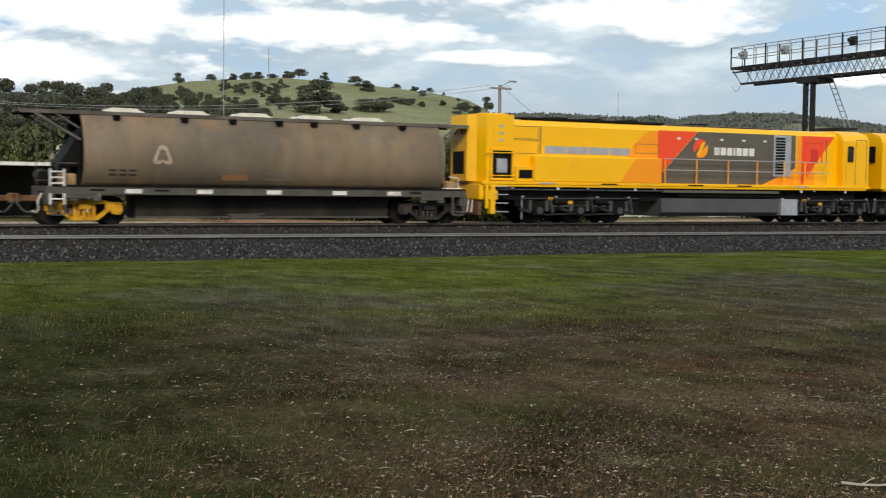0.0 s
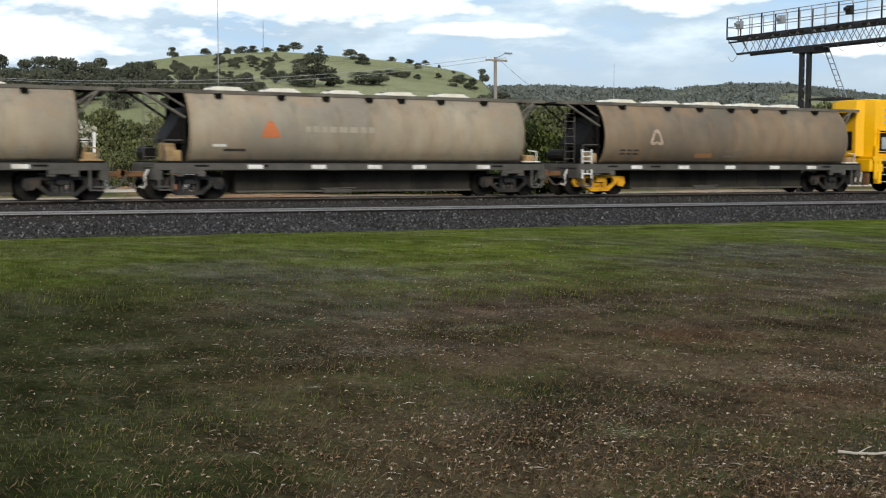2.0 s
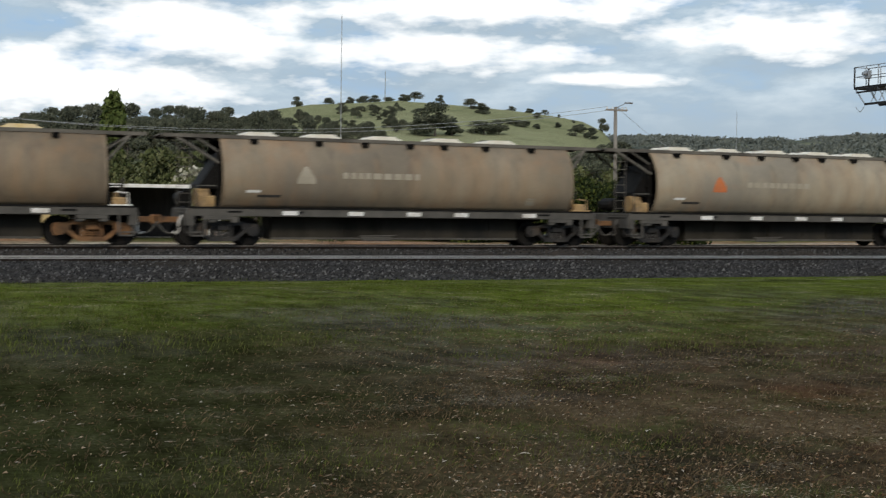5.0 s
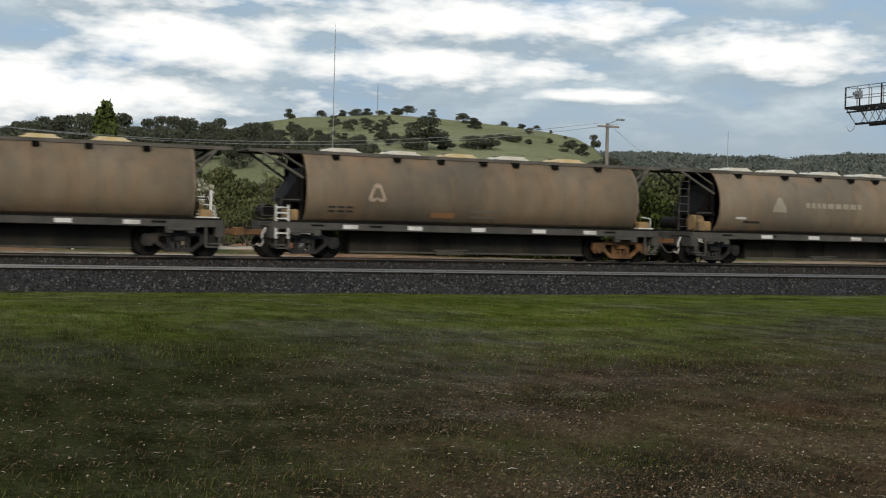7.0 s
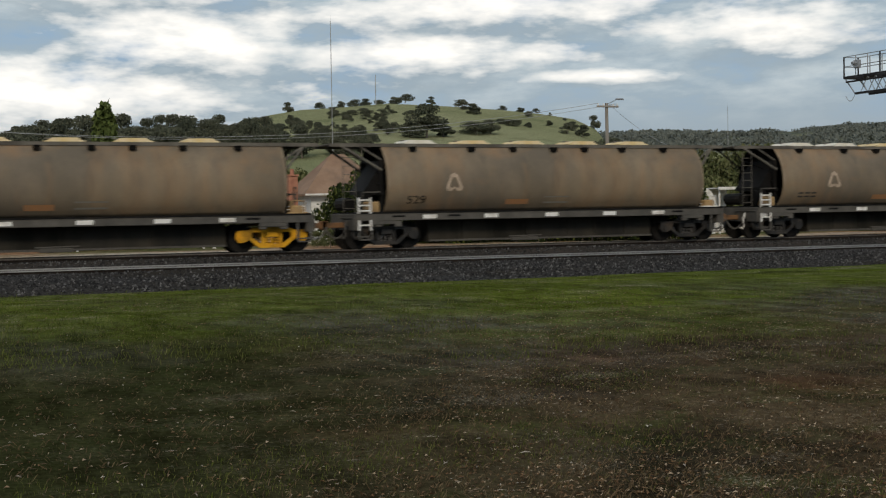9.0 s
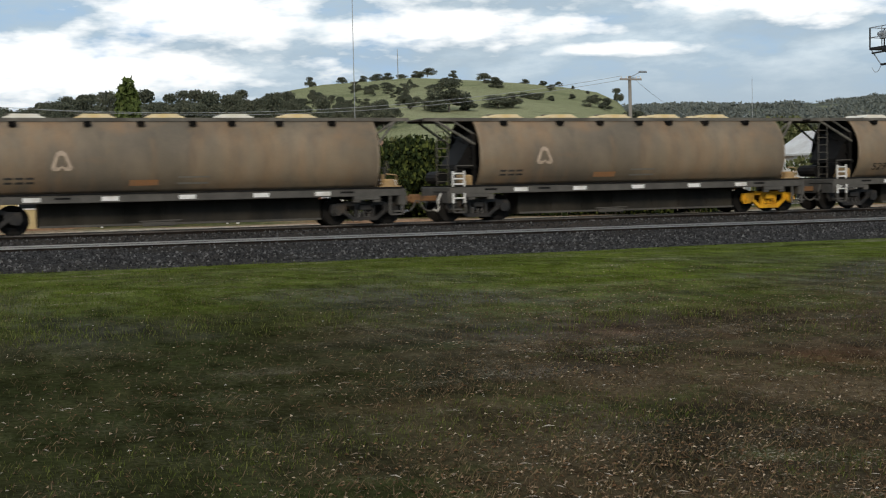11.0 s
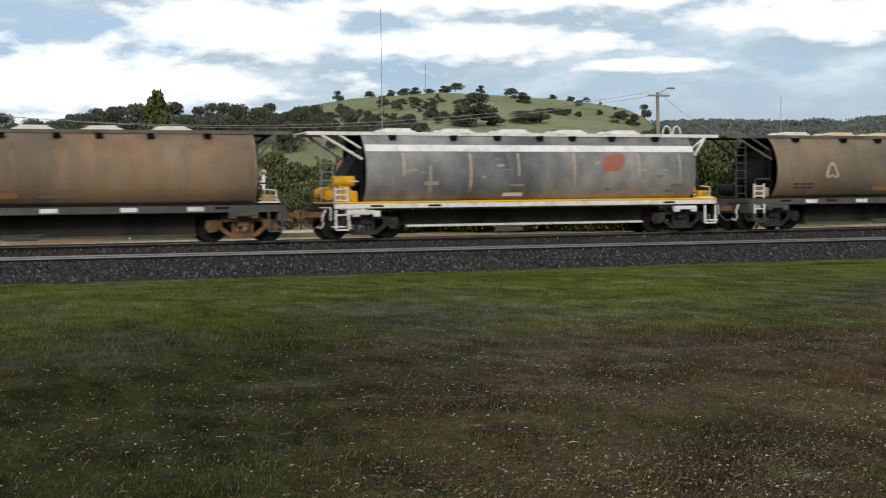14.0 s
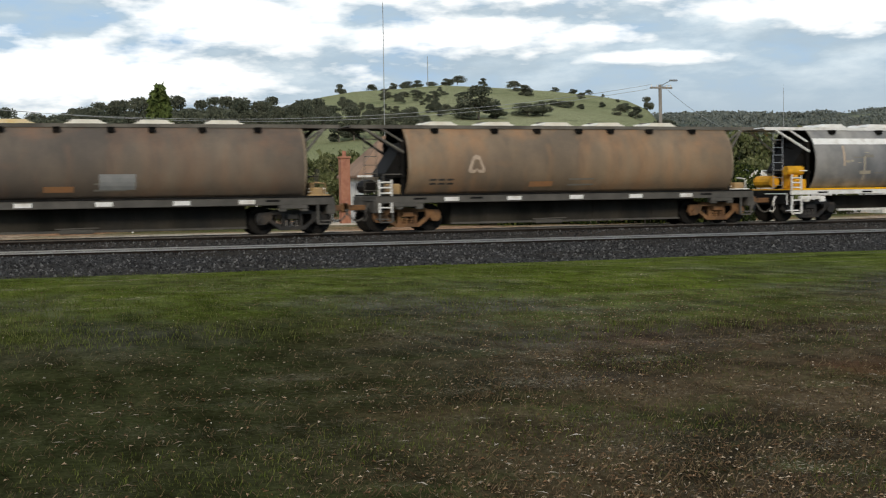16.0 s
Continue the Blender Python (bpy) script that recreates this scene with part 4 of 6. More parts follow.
def make_mast(az, r, top_el, width, label):
    base = spot(az, r)
    h = math.tan(radians(top_el)) * r + EYE[2] - base.z
    m = empty("radio_mast", label, "mast")
    m.matrix_basis = Matrix.Translation(base)
    bm = B()
    for i in range(3):
        a = i * 2.094
        rod(bm, (math.cos(a) * width, math.sin(a) * width, -0.5), (math.cos(a) * width * 0.7, math.sin(a) * width * 0.7, h), width * 0.30, 5)
    z = 0.0
    while z < h:
        for i in range(3):
            a, b = i * 2.094, (i + 1) * 2.094
            rod(bm, (math.cos(a) * width, math.sin(a) * width, z), (math.cos(b) * width * 0.9, math.sin(b) * width * 0.9, min(h, z + width * 2.5)), width * 0.16, 4)
        z += width * 2.5
    part("lattice_tower", bm, WIRE, m)
    part("aerial", rod(B(), (0, 0, h), (0, 0, h * 1.03), width * 0.2, 5), GALV, m)


make_mast(-17.38, 250, 8.6, 0.09, "slender grey lattice radio mast")
make_mast(-19.4, 860, 6.15, 0.30, "thin radio mast on the crest of the hill")
make_mast(-35.4, 240, 4.35, 0.05, "thin grey mast beyond the railway")


# ---- houses behind the line ----
CREAM = plain("cream_render", (0.46, 0.35, 0.17), (0.53, 0.42, 0.22), 1.0, 25, 0.85, dirt=(0.30, 0.24, 0.14), dirt_amount=0.2)
TILE = plain("grey_brown_roof", (0.15, 0.125, 0.11), (0.21, 0.18, 0.155), 1.0, 18, 0.85, dirt=(0.09, 0.08, 0.07))
TERRA = plain("brown_tile_roof", (0.24, 0.15, 0.10), (0.30, 0.20, 0.14), 1.0, 18, 0.85, dirt=(0.14, 0.10, 0.08))
IRON = plain("pale_iron_roof", (0.52, 0.52, 0.50), (0.62, 0.62, 0.60), 1.0, 20, 0.6, dirt=(0.40, 0.37, 0.33))
BRICK = plain("red_brick", (0.36, 0.16, 0.10), (0.44, 0.21, 0.14), 5.0, 40, 0.9, dirt=(0.28, 0.11, 0.08))
BOARD = plain("dark_boards", (0.028, 0.026, 0.026), (0.05, 0.046, 0.044), 2.0, 30, 0.9, stretch=(1, 1, 0.2))


def make_house(label, x0, x1, y0, y1, eave, ridge, wall, roof, hip=True, along="x", windows=(), door=None, name="house"):
    h = empty(name, label, "house")
    z0 = -0.6
    bm = B()
    for a in ((x0, x1, y0, y0 + 0.2), (x0, x1, y1 - 0.2, y1), (x0, x0 + 0.2, y0 + 0.2, y1 - 0.2), (x1 - 0.2, x1, y0 + 0.2, y1 - 0.2)):
        box(bm, *a, z0, eave)
    part("wall", bm, wall, h)
    o = 0.45
    X0, X1, Y0, Y1 = x0 - o, x1 + o, y0 - o, y1 + o
    bm = B()
    c = [bm.verts.new(v) for v in ((X0, Y0, eave), (X1, Y0, eave), (X1, Y1, eave), (X0, Y1, eave))]
    u = [bm.verts.new(v) for v in ((X0, Y0, eave + 0.12), (X1, Y0, eave + 0.12), (X1, Y1, eave + 0.12), (X0, Y1, eave + 0.12))]
    if along == "x":
        k = (Y1 - Y0) / 2 if hip else 0
        r = [bm.verts.new((X0 + k, (Y0 + Y1) / 2, ridge)), bm.verts.new((X1 - k, (Y0 + Y1) / 2, ridge))]
        fs = [(u[0], u[1], r[1], r[0]), (u[2], u[3], r[0], r[1]), (u[1], u[2], r[1]), (u[3], u[0], r[0])]
    else:
        k = (X1 - X0) / 2 if hip else 0
        r = [bm.verts.new(((X0 + X1) / 2, Y0 + k, ridge)), bm.verts.new(((X0 + X1) / 2, Y1 - k, ridge))]
        fs = [(u[1], u[2], r[1], r[0]), (u[3], u[0], r[0], r[1]), (u[0], u[1], r[0]), (u[2], u[3], r[1])]
    for f in fs:
        bm.faces.new(f)
    bm.faces.new(c[::-1])
    for i in range(4):
        bm.faces.new((c[i], c[(i + 1) % 4], u[(i + 1) % 4], u[i]))
    part("roof", bm, roof, h)
    part("gutter", box(B(), X0 - 0.02, X1 + 0.02, Y0 - 0.12, Y0 - 0.003, eave, eave + 0.11, 0.02), WHITE, h, "white gutter")
    for a, b, za, zb in windows:
        w = part("window", box(B(), a, b, y0 - 0.03, y0 - 0.003, za, zb), GLASS, h, "dark pane for windows and veranda shade")
        bm = B()
        for q in ((a - 0.06, a, za, zb), (b, b + 0.06, za, zb), (a - 0.06, b + 0.06, zb, zb + 0.06), (a - 0.06, b + 0.06, za - 0.06, za)):
            box(bm, q[0], q[1], y0 - 0.06, y0 - 0.003, q[2], q[3])
        part("window_frame", bm, WHITE, w)
    return h


# the first, widest pane is added in place of the dark veranda's shade
make_house("cream rendered house with a grey-brown hipped roof", -11.2, 4.8, 60.5, 68.5, 2.14, 4.27, CREAM, TILE, hip=False, windows=((-1.4, 1.7, 0.15, 1.95), (-6, -4.6, 0.5, 1.7), (2.6, 3.4, 0.5, 1.7)))
make_house("house with a brown tiled roof and pale walls", 19.5, 23.8, 66.5, 70.0, 2.1, 4.5, WHITE, TERRA, windows=((20.6, 21.8, 0.6, 1.7),))
make_house("small white gabled outbuilding with an iron roof", 51.2, 55.8, 62.0, 69.0, 2.6, 4.3, WHITE, IRON, hip=False, along="y", windows=((53.0, 54.0, 0.8, 1.8),))
ch = empty("brick_pier", "free-standing red brick chimney stack beside a house", "chimney")
part("flue", box(B(), 17.45, 17.95, 63.6, 64.1, -0.6, 3.1, 0.01), BRICK, ch)
part("flue_cap", box(B(), 17.40, 18.0, 63.55, 64.15, 3.1, 3.2, 0.01), BRICK, ch)
part("chimney_pot", rod(B(), (17.7, 63.85, 3.2), (17.7, 63.85, 3.5), 0.12, 10, 0.10), BRICK, ch)


def make_carport(label, x0, x1, y0, y1, roof_z, posts, back=True, wall=None):
    wall = wall or BOARD
    c = empty("carport", label, "carport")
    part("roof", box(B(), x0 - 0.2, x1 + 0.2, y0 - 0.3, y1, roof_z, roof_z + 0.06), IRON, c)
    part("fascia", box(B(), x0 - 0.22, x1 + 0.22, y0 - 0.35, y0 - 0.303, roof_z - 0.06, roof_z + 0.10), WHITE, c)
    for x in posts:
        part("post", box(B(), x - 0.05, x + 0.05, y0, y0 + 0.1, -0.5, roof_z, 0.008), WHITE, c)
    if back:
        part("back_wall", box(B(), x0, x1, y1 - 0.12, y1 - 0.02, -0.5, roof_z - 0.004), wall, c)
        part("side_wall", box(B(), x0 - 0.1, x0 - 0.003, y0 + 1.0, y1, -0.5, roof_z - 0.004), wall, c)


make_carport("low carport with a pale flat roof and white posts", 6.05, 11.9, 58.2, 63.5, 2.06, (6.05, 11.8))
make_carport("small white open shelter beyond the track", 43.0, 45.6, 61.5, 64.5, 2.2, (43.1, 45.5), wall=WHITE)
arch = empty("arched_shelter", "white arched garden shelter behind the hedge", "shelter")
bm = B()
ring = [(math.cos(math.pi * i / 12), math.sin(math.pi * i / 12)) for i in range(13)]
prism(bm, [(41.9 + 0.95 * c, 1.35 + 0.95 * q) for c, q in ring] + [(41.9 + 0.58 * c, 1.35 + 0.62 * q) for c, q in ring[::-1]], 61.6, 63.4, "y")
part("arch", bm, WHITE, arch)
for x in (41.135, 42.665):
    part("leg", box(B(), x - 0.18, x + 0.18, 61.605, 63.395, -0.6, 1.347), WHITE, arch)
part("gable_post", box(B(), 12.15, 12.28, 57.8, 57.93, -0.5, 2.45, 0.01), WHITE)
tagged(bpy.data.objects["gable_post"], "tall white post beside the carport", "post")


# ---- the train ----
def prof(z):
    """Half-width of a hopper body at a height above the rails."""
    return lerp(z, [(1.20, 0.99), (1.40, 1.17), (1.55, 1.27), (1.70, 1.335), (1.85, 1.375), (2.0, 1.395), (2.18, 1.40), (2.35, 1.385), (2.5, 1.355), (2.65, 1.31), (2.78, 1.255), (2.9, 1.19), (3.0, 1.12), (3.1, 1.045), (3.18, 0.97), (3.25, 0.90), (3.38, 0.74)])


BODY_Z = [1.20, 1.30, 1.40, 1.55, 1.70, 1.85, 2.0, 2.18, 2.35, 2.5, 2.65, 2.78, 2.9, 3.0, 3.1, 3.18, 3.25, 3.32, 3.38]


def hopper_body(bm, half):
    ring = [(-prof(z), z) for z in BODY_Z] + [(prof(z), z) for z in BODY_Z[::-1]]
    xs = [-half, -half + 0.03] + [-half + 0.03 + (2 * half - 0.06) * i / 6 for i in range(1, 6)] + [half - 0.03, half]
    rows = []
    for x in xs:
        s = 0.985 if abs(x) == half else 1.0
        rows.append([bm.verts.new((x, y * s, 2.3 + (z - 2.3) * s)) for y, z in ring])
    n = len(ring)
    for a, b in zip(rows, rows[1:]):
        for i in range(n):
            f = bm.faces.new((a[i], b[i], b[(i + 1) % n], a[(i + 1) % n]))
            f.smooth = True
    # sloped end sheets set back inside the rim, near-black unlike the side paint
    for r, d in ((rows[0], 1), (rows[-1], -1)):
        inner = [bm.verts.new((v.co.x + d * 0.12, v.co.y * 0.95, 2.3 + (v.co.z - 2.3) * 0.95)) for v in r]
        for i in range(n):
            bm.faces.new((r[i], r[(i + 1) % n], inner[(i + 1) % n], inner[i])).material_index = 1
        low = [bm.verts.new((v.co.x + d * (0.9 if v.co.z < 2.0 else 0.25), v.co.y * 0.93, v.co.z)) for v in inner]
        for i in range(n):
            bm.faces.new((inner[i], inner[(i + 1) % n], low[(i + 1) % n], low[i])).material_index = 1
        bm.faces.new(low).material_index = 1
    return bm


def decal(pts, lift=0.006, side=-1):
    """A flat outline of (x, z) laid on the curved side of a hopper body."""
    bm = B()
    zs = sorted({z for _, z in pts} | {b for b in BODY_Z if min(p[1] for p in pts) < b < max(p[1] for p in pts)})
    rows = []
    for z in zs:
        xs = [p[0] for p in pts if p[1] == z]
        for (xa, za), (xb, zb) in zip(pts, pts[1:] + pts[:1]):
            if min(za, zb) < z < max(za, zb):
                xs.append(xa + (xb - xa) * (z - za) / (zb - za))
        rows.append([bm.verts.new((x, side * (prof(z) + lift), z)) for x in (min(xs), max(xs))])
    for (a, b), (c, d) in zip(rows, rows[1:]):
        bm.faces.new((a, b, d, c))
    return bm


def decal_rect(bm, x0, x1, z0, z1, lift=0.006, nz=4, side=-1):
    zs = [z0 + (z1 - z0) * i / nz for i in range(nz + 1)]
    rows = [(bm.verts.new((x0, side * (prof(z) + lift), z)), bm.verts.new((x1, side * (prof(z) + lift), z))) for z in zs]
    for (a, b), (c, d) in zip(rows, rows[1:]):
        bm.faces.new((a, b, d, c))
    return bm


def ring_logo(bm, cx, cz, s):
    """A rounded triangular ring, open at the foot."""
    pts = [(-0.50, -0.36), (-0.42, -0.50), (-0.14, -0.50), (0.0, -0.34), (0.14, -0.50), (0.42, -0.50), (0.50, -0.36), (0.22, 0.38), (0.0, 0.50), (-0.22, 0.38)]
    mid = (0.0, -0.08)
    k = 0.60
    outer = [bm.verts.new((cx + x * s, -(prof(cz + z * s) + 0.016), cz + z * s)) for x, z in pts]
    inner = [bm.verts.new((cx + (mid[0] + (x - mid[0]) * k) * s, -(prof(cz + (mid[1] + (z - mid[1]) * k) * s) + 0.016), cz + (mid[1] + (z - mid[1]) * k) * s)) for x, z in pts]
    for i in range(len(pts)):
        j = (i + 1) % len(pts)
        bm.faces.new((outer[i], outer[j], inner[j], inner[i]))
    return bm


WHEELSETS = []


def make_wheelset(parent, x, r=0.43):
    bm = B()
    for s in (-1, 1):
        y = s * 0.535
        rod(bm, (0, y - 0.065, 0), (0, y + 0.065, 0), r, 28)
        rod(bm, (0, y - s * 0.065, 0), (0, y - s * 0.09, 0), r + 0.028, 28)
        rod(bm, (0, y + s * 0.066, 0), (0, y + s * 0.075, 0), r * 0.72, 20, r * 0.60)
        for i in range(4):
            a = i * math.pi / 2
            rod(bm, (math.cos(a) * r * 0.45, y + s * 0.07, math.sin(a) * r * 0.45), (math.cos(a) * r * 0.45, y + s * 0.085, math.sin(a) * r * 0.45), 0.05, 6)
    rod(bm, (0, -0.75, 0), (0, 0.75, 0), 0.075, 12)
    w = part("wheelset", bm, WHEEL, parent, "worn steel wheels on an axle")
    w.matrix_basis = pose(x, 0, r)
    WHEELSETS.append((w, x, r))
    return w


def make_bogie(parent, x, paint):
    b = new("bogie")
    b.parent = parent
    b.matrix_basis = pose(x, 0, 0)
    tagged(b, {BOGIE: "grimy dark steel bogie", BOGIE_Y: "bright yellow painted bogie", BOGIE_R: "rust-brown bogie"}[paint])
    for s in (-1, 1):
        bm = prism(B(), [(-1.12, 0.60), (-0.72, 0.63), (0.72, 0.63), (1.12, 0.60), (1.10, 0.69), (0.72, 0.71), (0.60, 0.76), (-0.60, 0.76), (-0.72, 0.71), (-1.10, 0.69)], s * 0.80, s * 0.93, "y")
        for u in (-1, 1):
            prism(bm, [(u * 0.62, 0.64), (u * 0.78, 0.64), (u * 0.80, 0.46), (u * 0.40, 0.14), (u * 0.26, 0.14), (u * 0.26, 0.25), (u * 0.34, 0.25), (u * 0.64, 0.48)], s * 0.802, s * 0.926, "y")
            prism(bm, [(u * 0.24, 0.64), (u * 0.33, 0.64), (u * 0.33, 0.20), (u * 0.24, 0.20)], s * 0.804, s * 0.923, "y")
            prism(bm, [(u * 0.76, 0.66), (u * 1.13, 0.62), (u * 1.15, 0.44), (u * 1.06, 0.31), (u * 0.94, 0.31), (u * 0.88, 0.42), (u * 0.76, 0.44)], s * 0.806, s * 0.929, "y")
        prism(bm, [(-0.30, 0.14), (0.30, 0.14), (0.30, 0.26), (-0.30, 0.26)], s * 0.808, s * 0.921, "y")
        part("side_frame", bm, paint, b)
        for u in (-0.16, 0.0, 0.16):
            bm = B()
            for q in range(4):
                rod(bm, (u, s * 0.87, 0.265 + q * 0.05), (u, s * 0.87, 0.298 + q * 0.05), 0.068, 8, 0.058)
            part("spring", bm, paint, b)
        part("friction_wedge", box(B(), -0.22, 0.22, s * 0.90, s * 0.96, 0.47, 0.60, 0.03), paint, b)
        part("brake_shoe", box(B(), -0.52, -0.44, s * 0.50, s * 0.60, 0.28, 0.60, 0.02), BOGIE_R, b)
        for u in (-0.9, 0.9):
            bm = rod(B(), (u, s * 0.90, 0.45), (u, s * 0.99, 0.45), 0.13, 12)
            part("axle_box", bm, paint, b)
    part("bolster", box(B(), -0.2, 0.2, -1.0, 1.0, 0.47, 0.66, 0.02), paint, b)
    make_wheelset(b, -0.9)
    make_wheelset(b, 0.9)
    return b


def coupler(parent, x, d):
    bm = box(B(), min(x, x + d * 0.75), max(x, x + d * 0.75), -0.09, 0.09, 0.70, 0.88, 0.02)
    box(bm, min(x + d * 0.7, x + d * 0.93), max(x + d * 0.7, x + d * 0.93), -0.17, 0.15, 0.64, 0.94, 0.04)
    part("coupler", bm, BOGIE_R, parent, "rusty knuckle coupler")
    bm = B()
    pts = [Vector((x + d * (0.10 + 0.75 * t), -0.42 + 0.1 * t, 0.74 - 1.5 * t * (1 - t))) for t in [i / 8 for i in range(9)]]
    tube(bm, pts, 0.03)
    part("brake_hose", bm, SILL, parent, "grey rubber brake hose")


def ladder(parent, x0, x1, y, z0, z1, n, mat, name="ladder", label="", r=0.022):
    bm = B()
    for x in (x0, x1):
        rod(bm, (x, y, z0), (x, y, z1), r, 6)
    for i in range(n):
        z = z0 + (z1 - z0) * (i + 0.5) / n
        rod(bm, (x0, y, z), (x1, y, z), r * 0.8, 6)
    return part(name, bm, mat, parent, label)


def make_wagon(kind, label, bogies, logo, hatch, seed, number=None):
    rng = random.Random(seed)
    w = empty("hopper_wagon", label, "wagon", "hopper wagons in the train")
    grey = kind == "grey"
    paint = {"brown": {10: RUSTY, 11: SOOTY}.get(seed, BROWN), "olive": OLIVE_DIM if seed == 4 else OLIVE, "grey": GREYTANK}[kind]
    half = 6.05 if not grey else 6.0
    part("body", hopper_body(B(), half), [paint, DARK], w)
    # roof walkway with its lip, brackets and hatch lids
    bm = box(B(), -7.8, 7.25, -0.80, 0.80, 3.385, 3.43, 0.008)
    box(bm, -7.8, 7.25, -0.84, -0.803, 3.33, 3.44)
    box(bm, -7.8, 7.25, 0.803, 0.84, 3.33, 3.44)
    part("roof_walkway", bm, WHITE if grey else ROOF, w)
    for x in (-5.0, -2.9, -1.35, 0.2, 1.4, 2.9, 4.6):
        for s in (-1, 1):
            bm = prism(B(), [(s * 0.80, 3.33), (s * 1.12, 3.33), (s * 1.06, 3.18), (s * 0.90, 3.20)], x - 0.10, x + 0.10, "x")
            part("roof_bracket", bm, DARK, w)
    for i, x in enumerate((-4.65, -2.6, -0.5, 1.55, 3.6)):
        bm = B()
        prism(bm, [(-0.57, 3.43), (-0.60, 3.475), (-0.46, 3.51), (-0.38, 3.575), (0.38, 3.575), (0.46, 3.51), (0.60, 3.475), (0.57, 3.43)], -0.62, 0.62, "y")
        lid = part("hatch_lid", bm, HATCH_Y if hatch and i in hatch else (WHITE if grey else HATCH), w)
        lid.matrix_basis = pose(x + rng.uniform(-0.06, 0.06), 0, 0, 0, rng.uniform(-0.8, 0.8), 0)
        part("hatch_hinge", rod(B(), (-0.5, 0.0, 3.58), (0.5, 0.0, 3.58), 0.025, 6), ROOF, lid)
    if not grey:
        for x in (-half + 0.02, half - 0.08):
            part("end_rim", decal_rect(B(), x, x + 0.06, 1.22, 3.36, 0.010, 14), RIM, w, "pale rusty rim band")
        for i in range(6):
            bm = decal_rect(B(), -4.35 + i * 1.73, -4.31 + i * 1.73, 1.24, 3.30, 0.004, 12)
            part("weld_seam", bm, paint, w)
    # underframe
    sill = WHITE if grey else SILL
    for s in (-1, 1):
        bm = box(B(), -7.05, 6.85, s * 1.22, s * 1.34, 0.92 if not grey else 0.985, 1.155, 0.012)
        for x in (-6.2, 5.6):
            box(bm, x - 0.45, x + 0.45, s * 1.2, s * 1.345, 0.80, 0.93, 0.02)
        part("side_sill", bm, sill, w)
        # black edge paints the shadow line under the body; yellow on grey wagons
        part("deck_edge", box(B(), -7.05, 6.85, s * 1.20, s * 1.36, 1.158, 1.205), DARK if not grey else YELLOW, w)
        for x in (-5.65, -3.7, 4.95):
            part("sill_slot", box(B(), x - 0.22, x + 0.22, s * 1.341, s * 1.346, 1.03, 1.09), DARK, w)
    # deck plate blackened for the same shadow line; yellow on grey wagons
    part("deck_plate", box(B(), -7.0, 6.8, -1.22, 1.22, 1.14, 1.19), DARK if not grey else YELLOW, w)
    bm = B()
    prism(bm, [(-0.62, 0.92), (-0.62, 0.26), (-0.5, 0.19), (0.5, 0.19), (0.62, 0.26), (0.62, 0.92)], -4.35, 4.25, "x")
    if grey:
        bm.free()
        bm = box(B(), -4.6, 4.5, -0.5, 0.5, 0.44, 0.92)
    part("centre_sill", bm, UNDER, w)
    bm = box(B(), -4.35, 4.25, -0.72, -0.60, 0.20, 0.26) if not grey else box(B(), -4.4, 4.3, -0.6, -0.5, 0.36, 0.435)
    part("lower_flange", bm, SILL if not grey else WHITE, w)
    if not grey:
        for x in (-3.1, -1.9, -0.7, 0.9, 2.0, 3.2):
            part("sill_stiffener", box(B(), x - 0.03, x + 0.03, -0.66, -0.621, 0.35, 0.9), UNDER, w)
    bm = box(B(), -1.35, -0.35, -0.80, -0.725, 0.16, 0.29, 0.02)
    rod(bm, (-1.45, -0.78, 0.31), (-0.2, -0.78, 0.33), 0.025, 6)
    part("discharge_gate", bm, SILL, w, "grey discharge gate lever")
    marks = {"brown": (-4.56, -2.35, -0.08, 2.18, 4.15), "olive": (-3.9, -1.75, 0.25, 1.9, 4.4), "grey": ()}[kind]
    for x in marks:
        part("reflector", box(B(), x - 0.25, x + 0.25, -1.352, -1.342, 0.97, 1.10), WHITE, w, "white reflective marker")
    # ends: platforms, stanchions, ladders, struts, equipment
    for d, e in ((-1, 7.0), (1, 6.8)):
        part("headstock", box(B(), d * e - 0.12, d * e + 0.12, -1.33, 1.33, 0.62, 1.155, 0.02), sill if not grey else DARK, w)
        part("buffer_beam_step", box(B(), d * (e - 0.1) - 0.2, d * (e - 0.1) + 0.2, -1.37, -1.15, 0.40, 0.44), sill, w)
        coupler(w, d * e, d)
        strut = WHITE if grey else ROOF
        for y in (-0.78, 0.78):
            bm = B()
            rod(bm, (d * (half + 1.35 - (0.6 if d > 0 else 0)), y, 3.36), (d * (half + 0.03), y * 1.35, 2.55), 0.045, 6)
            rod(bm, (d * (half + 0.75), y, 3.36), (d * (half + 0.03), y * 1.2, 2.9), 0.035, 6)
            part("roof_strut", bm, strut, w)
        bm = B()
        for y in (-0.95, 0.95):
            box(bm, d * half + d * 0.0, d * (half + 0.10), y - 0.06, y + 0.06, 1.17, 2.9)
        box(bm, d * half, d * (half + 0.12), -1.1, 1.1, 1.75, 1.85)
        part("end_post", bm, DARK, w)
    ladder(w, -7.28, -6.88, -0.62, 1.2, 3.4, 8, GALV if grey else ROOF, "end_ladder", "slim ladder to the roof", 0.015)
    if kind != "olive":
        ladder(w, -7.02, -6.62, -1.37, 1.16, 1.68, 3, WHITE, "ladder", "white grab ladder", 0.035)
        ladder(w, -7.02, -6.62, -1.39, 0.62, 0.95, 1, WHITE, "step_ladder", "white foot step", 0.035)
    eq = BOGIE_Y if grey else TAN
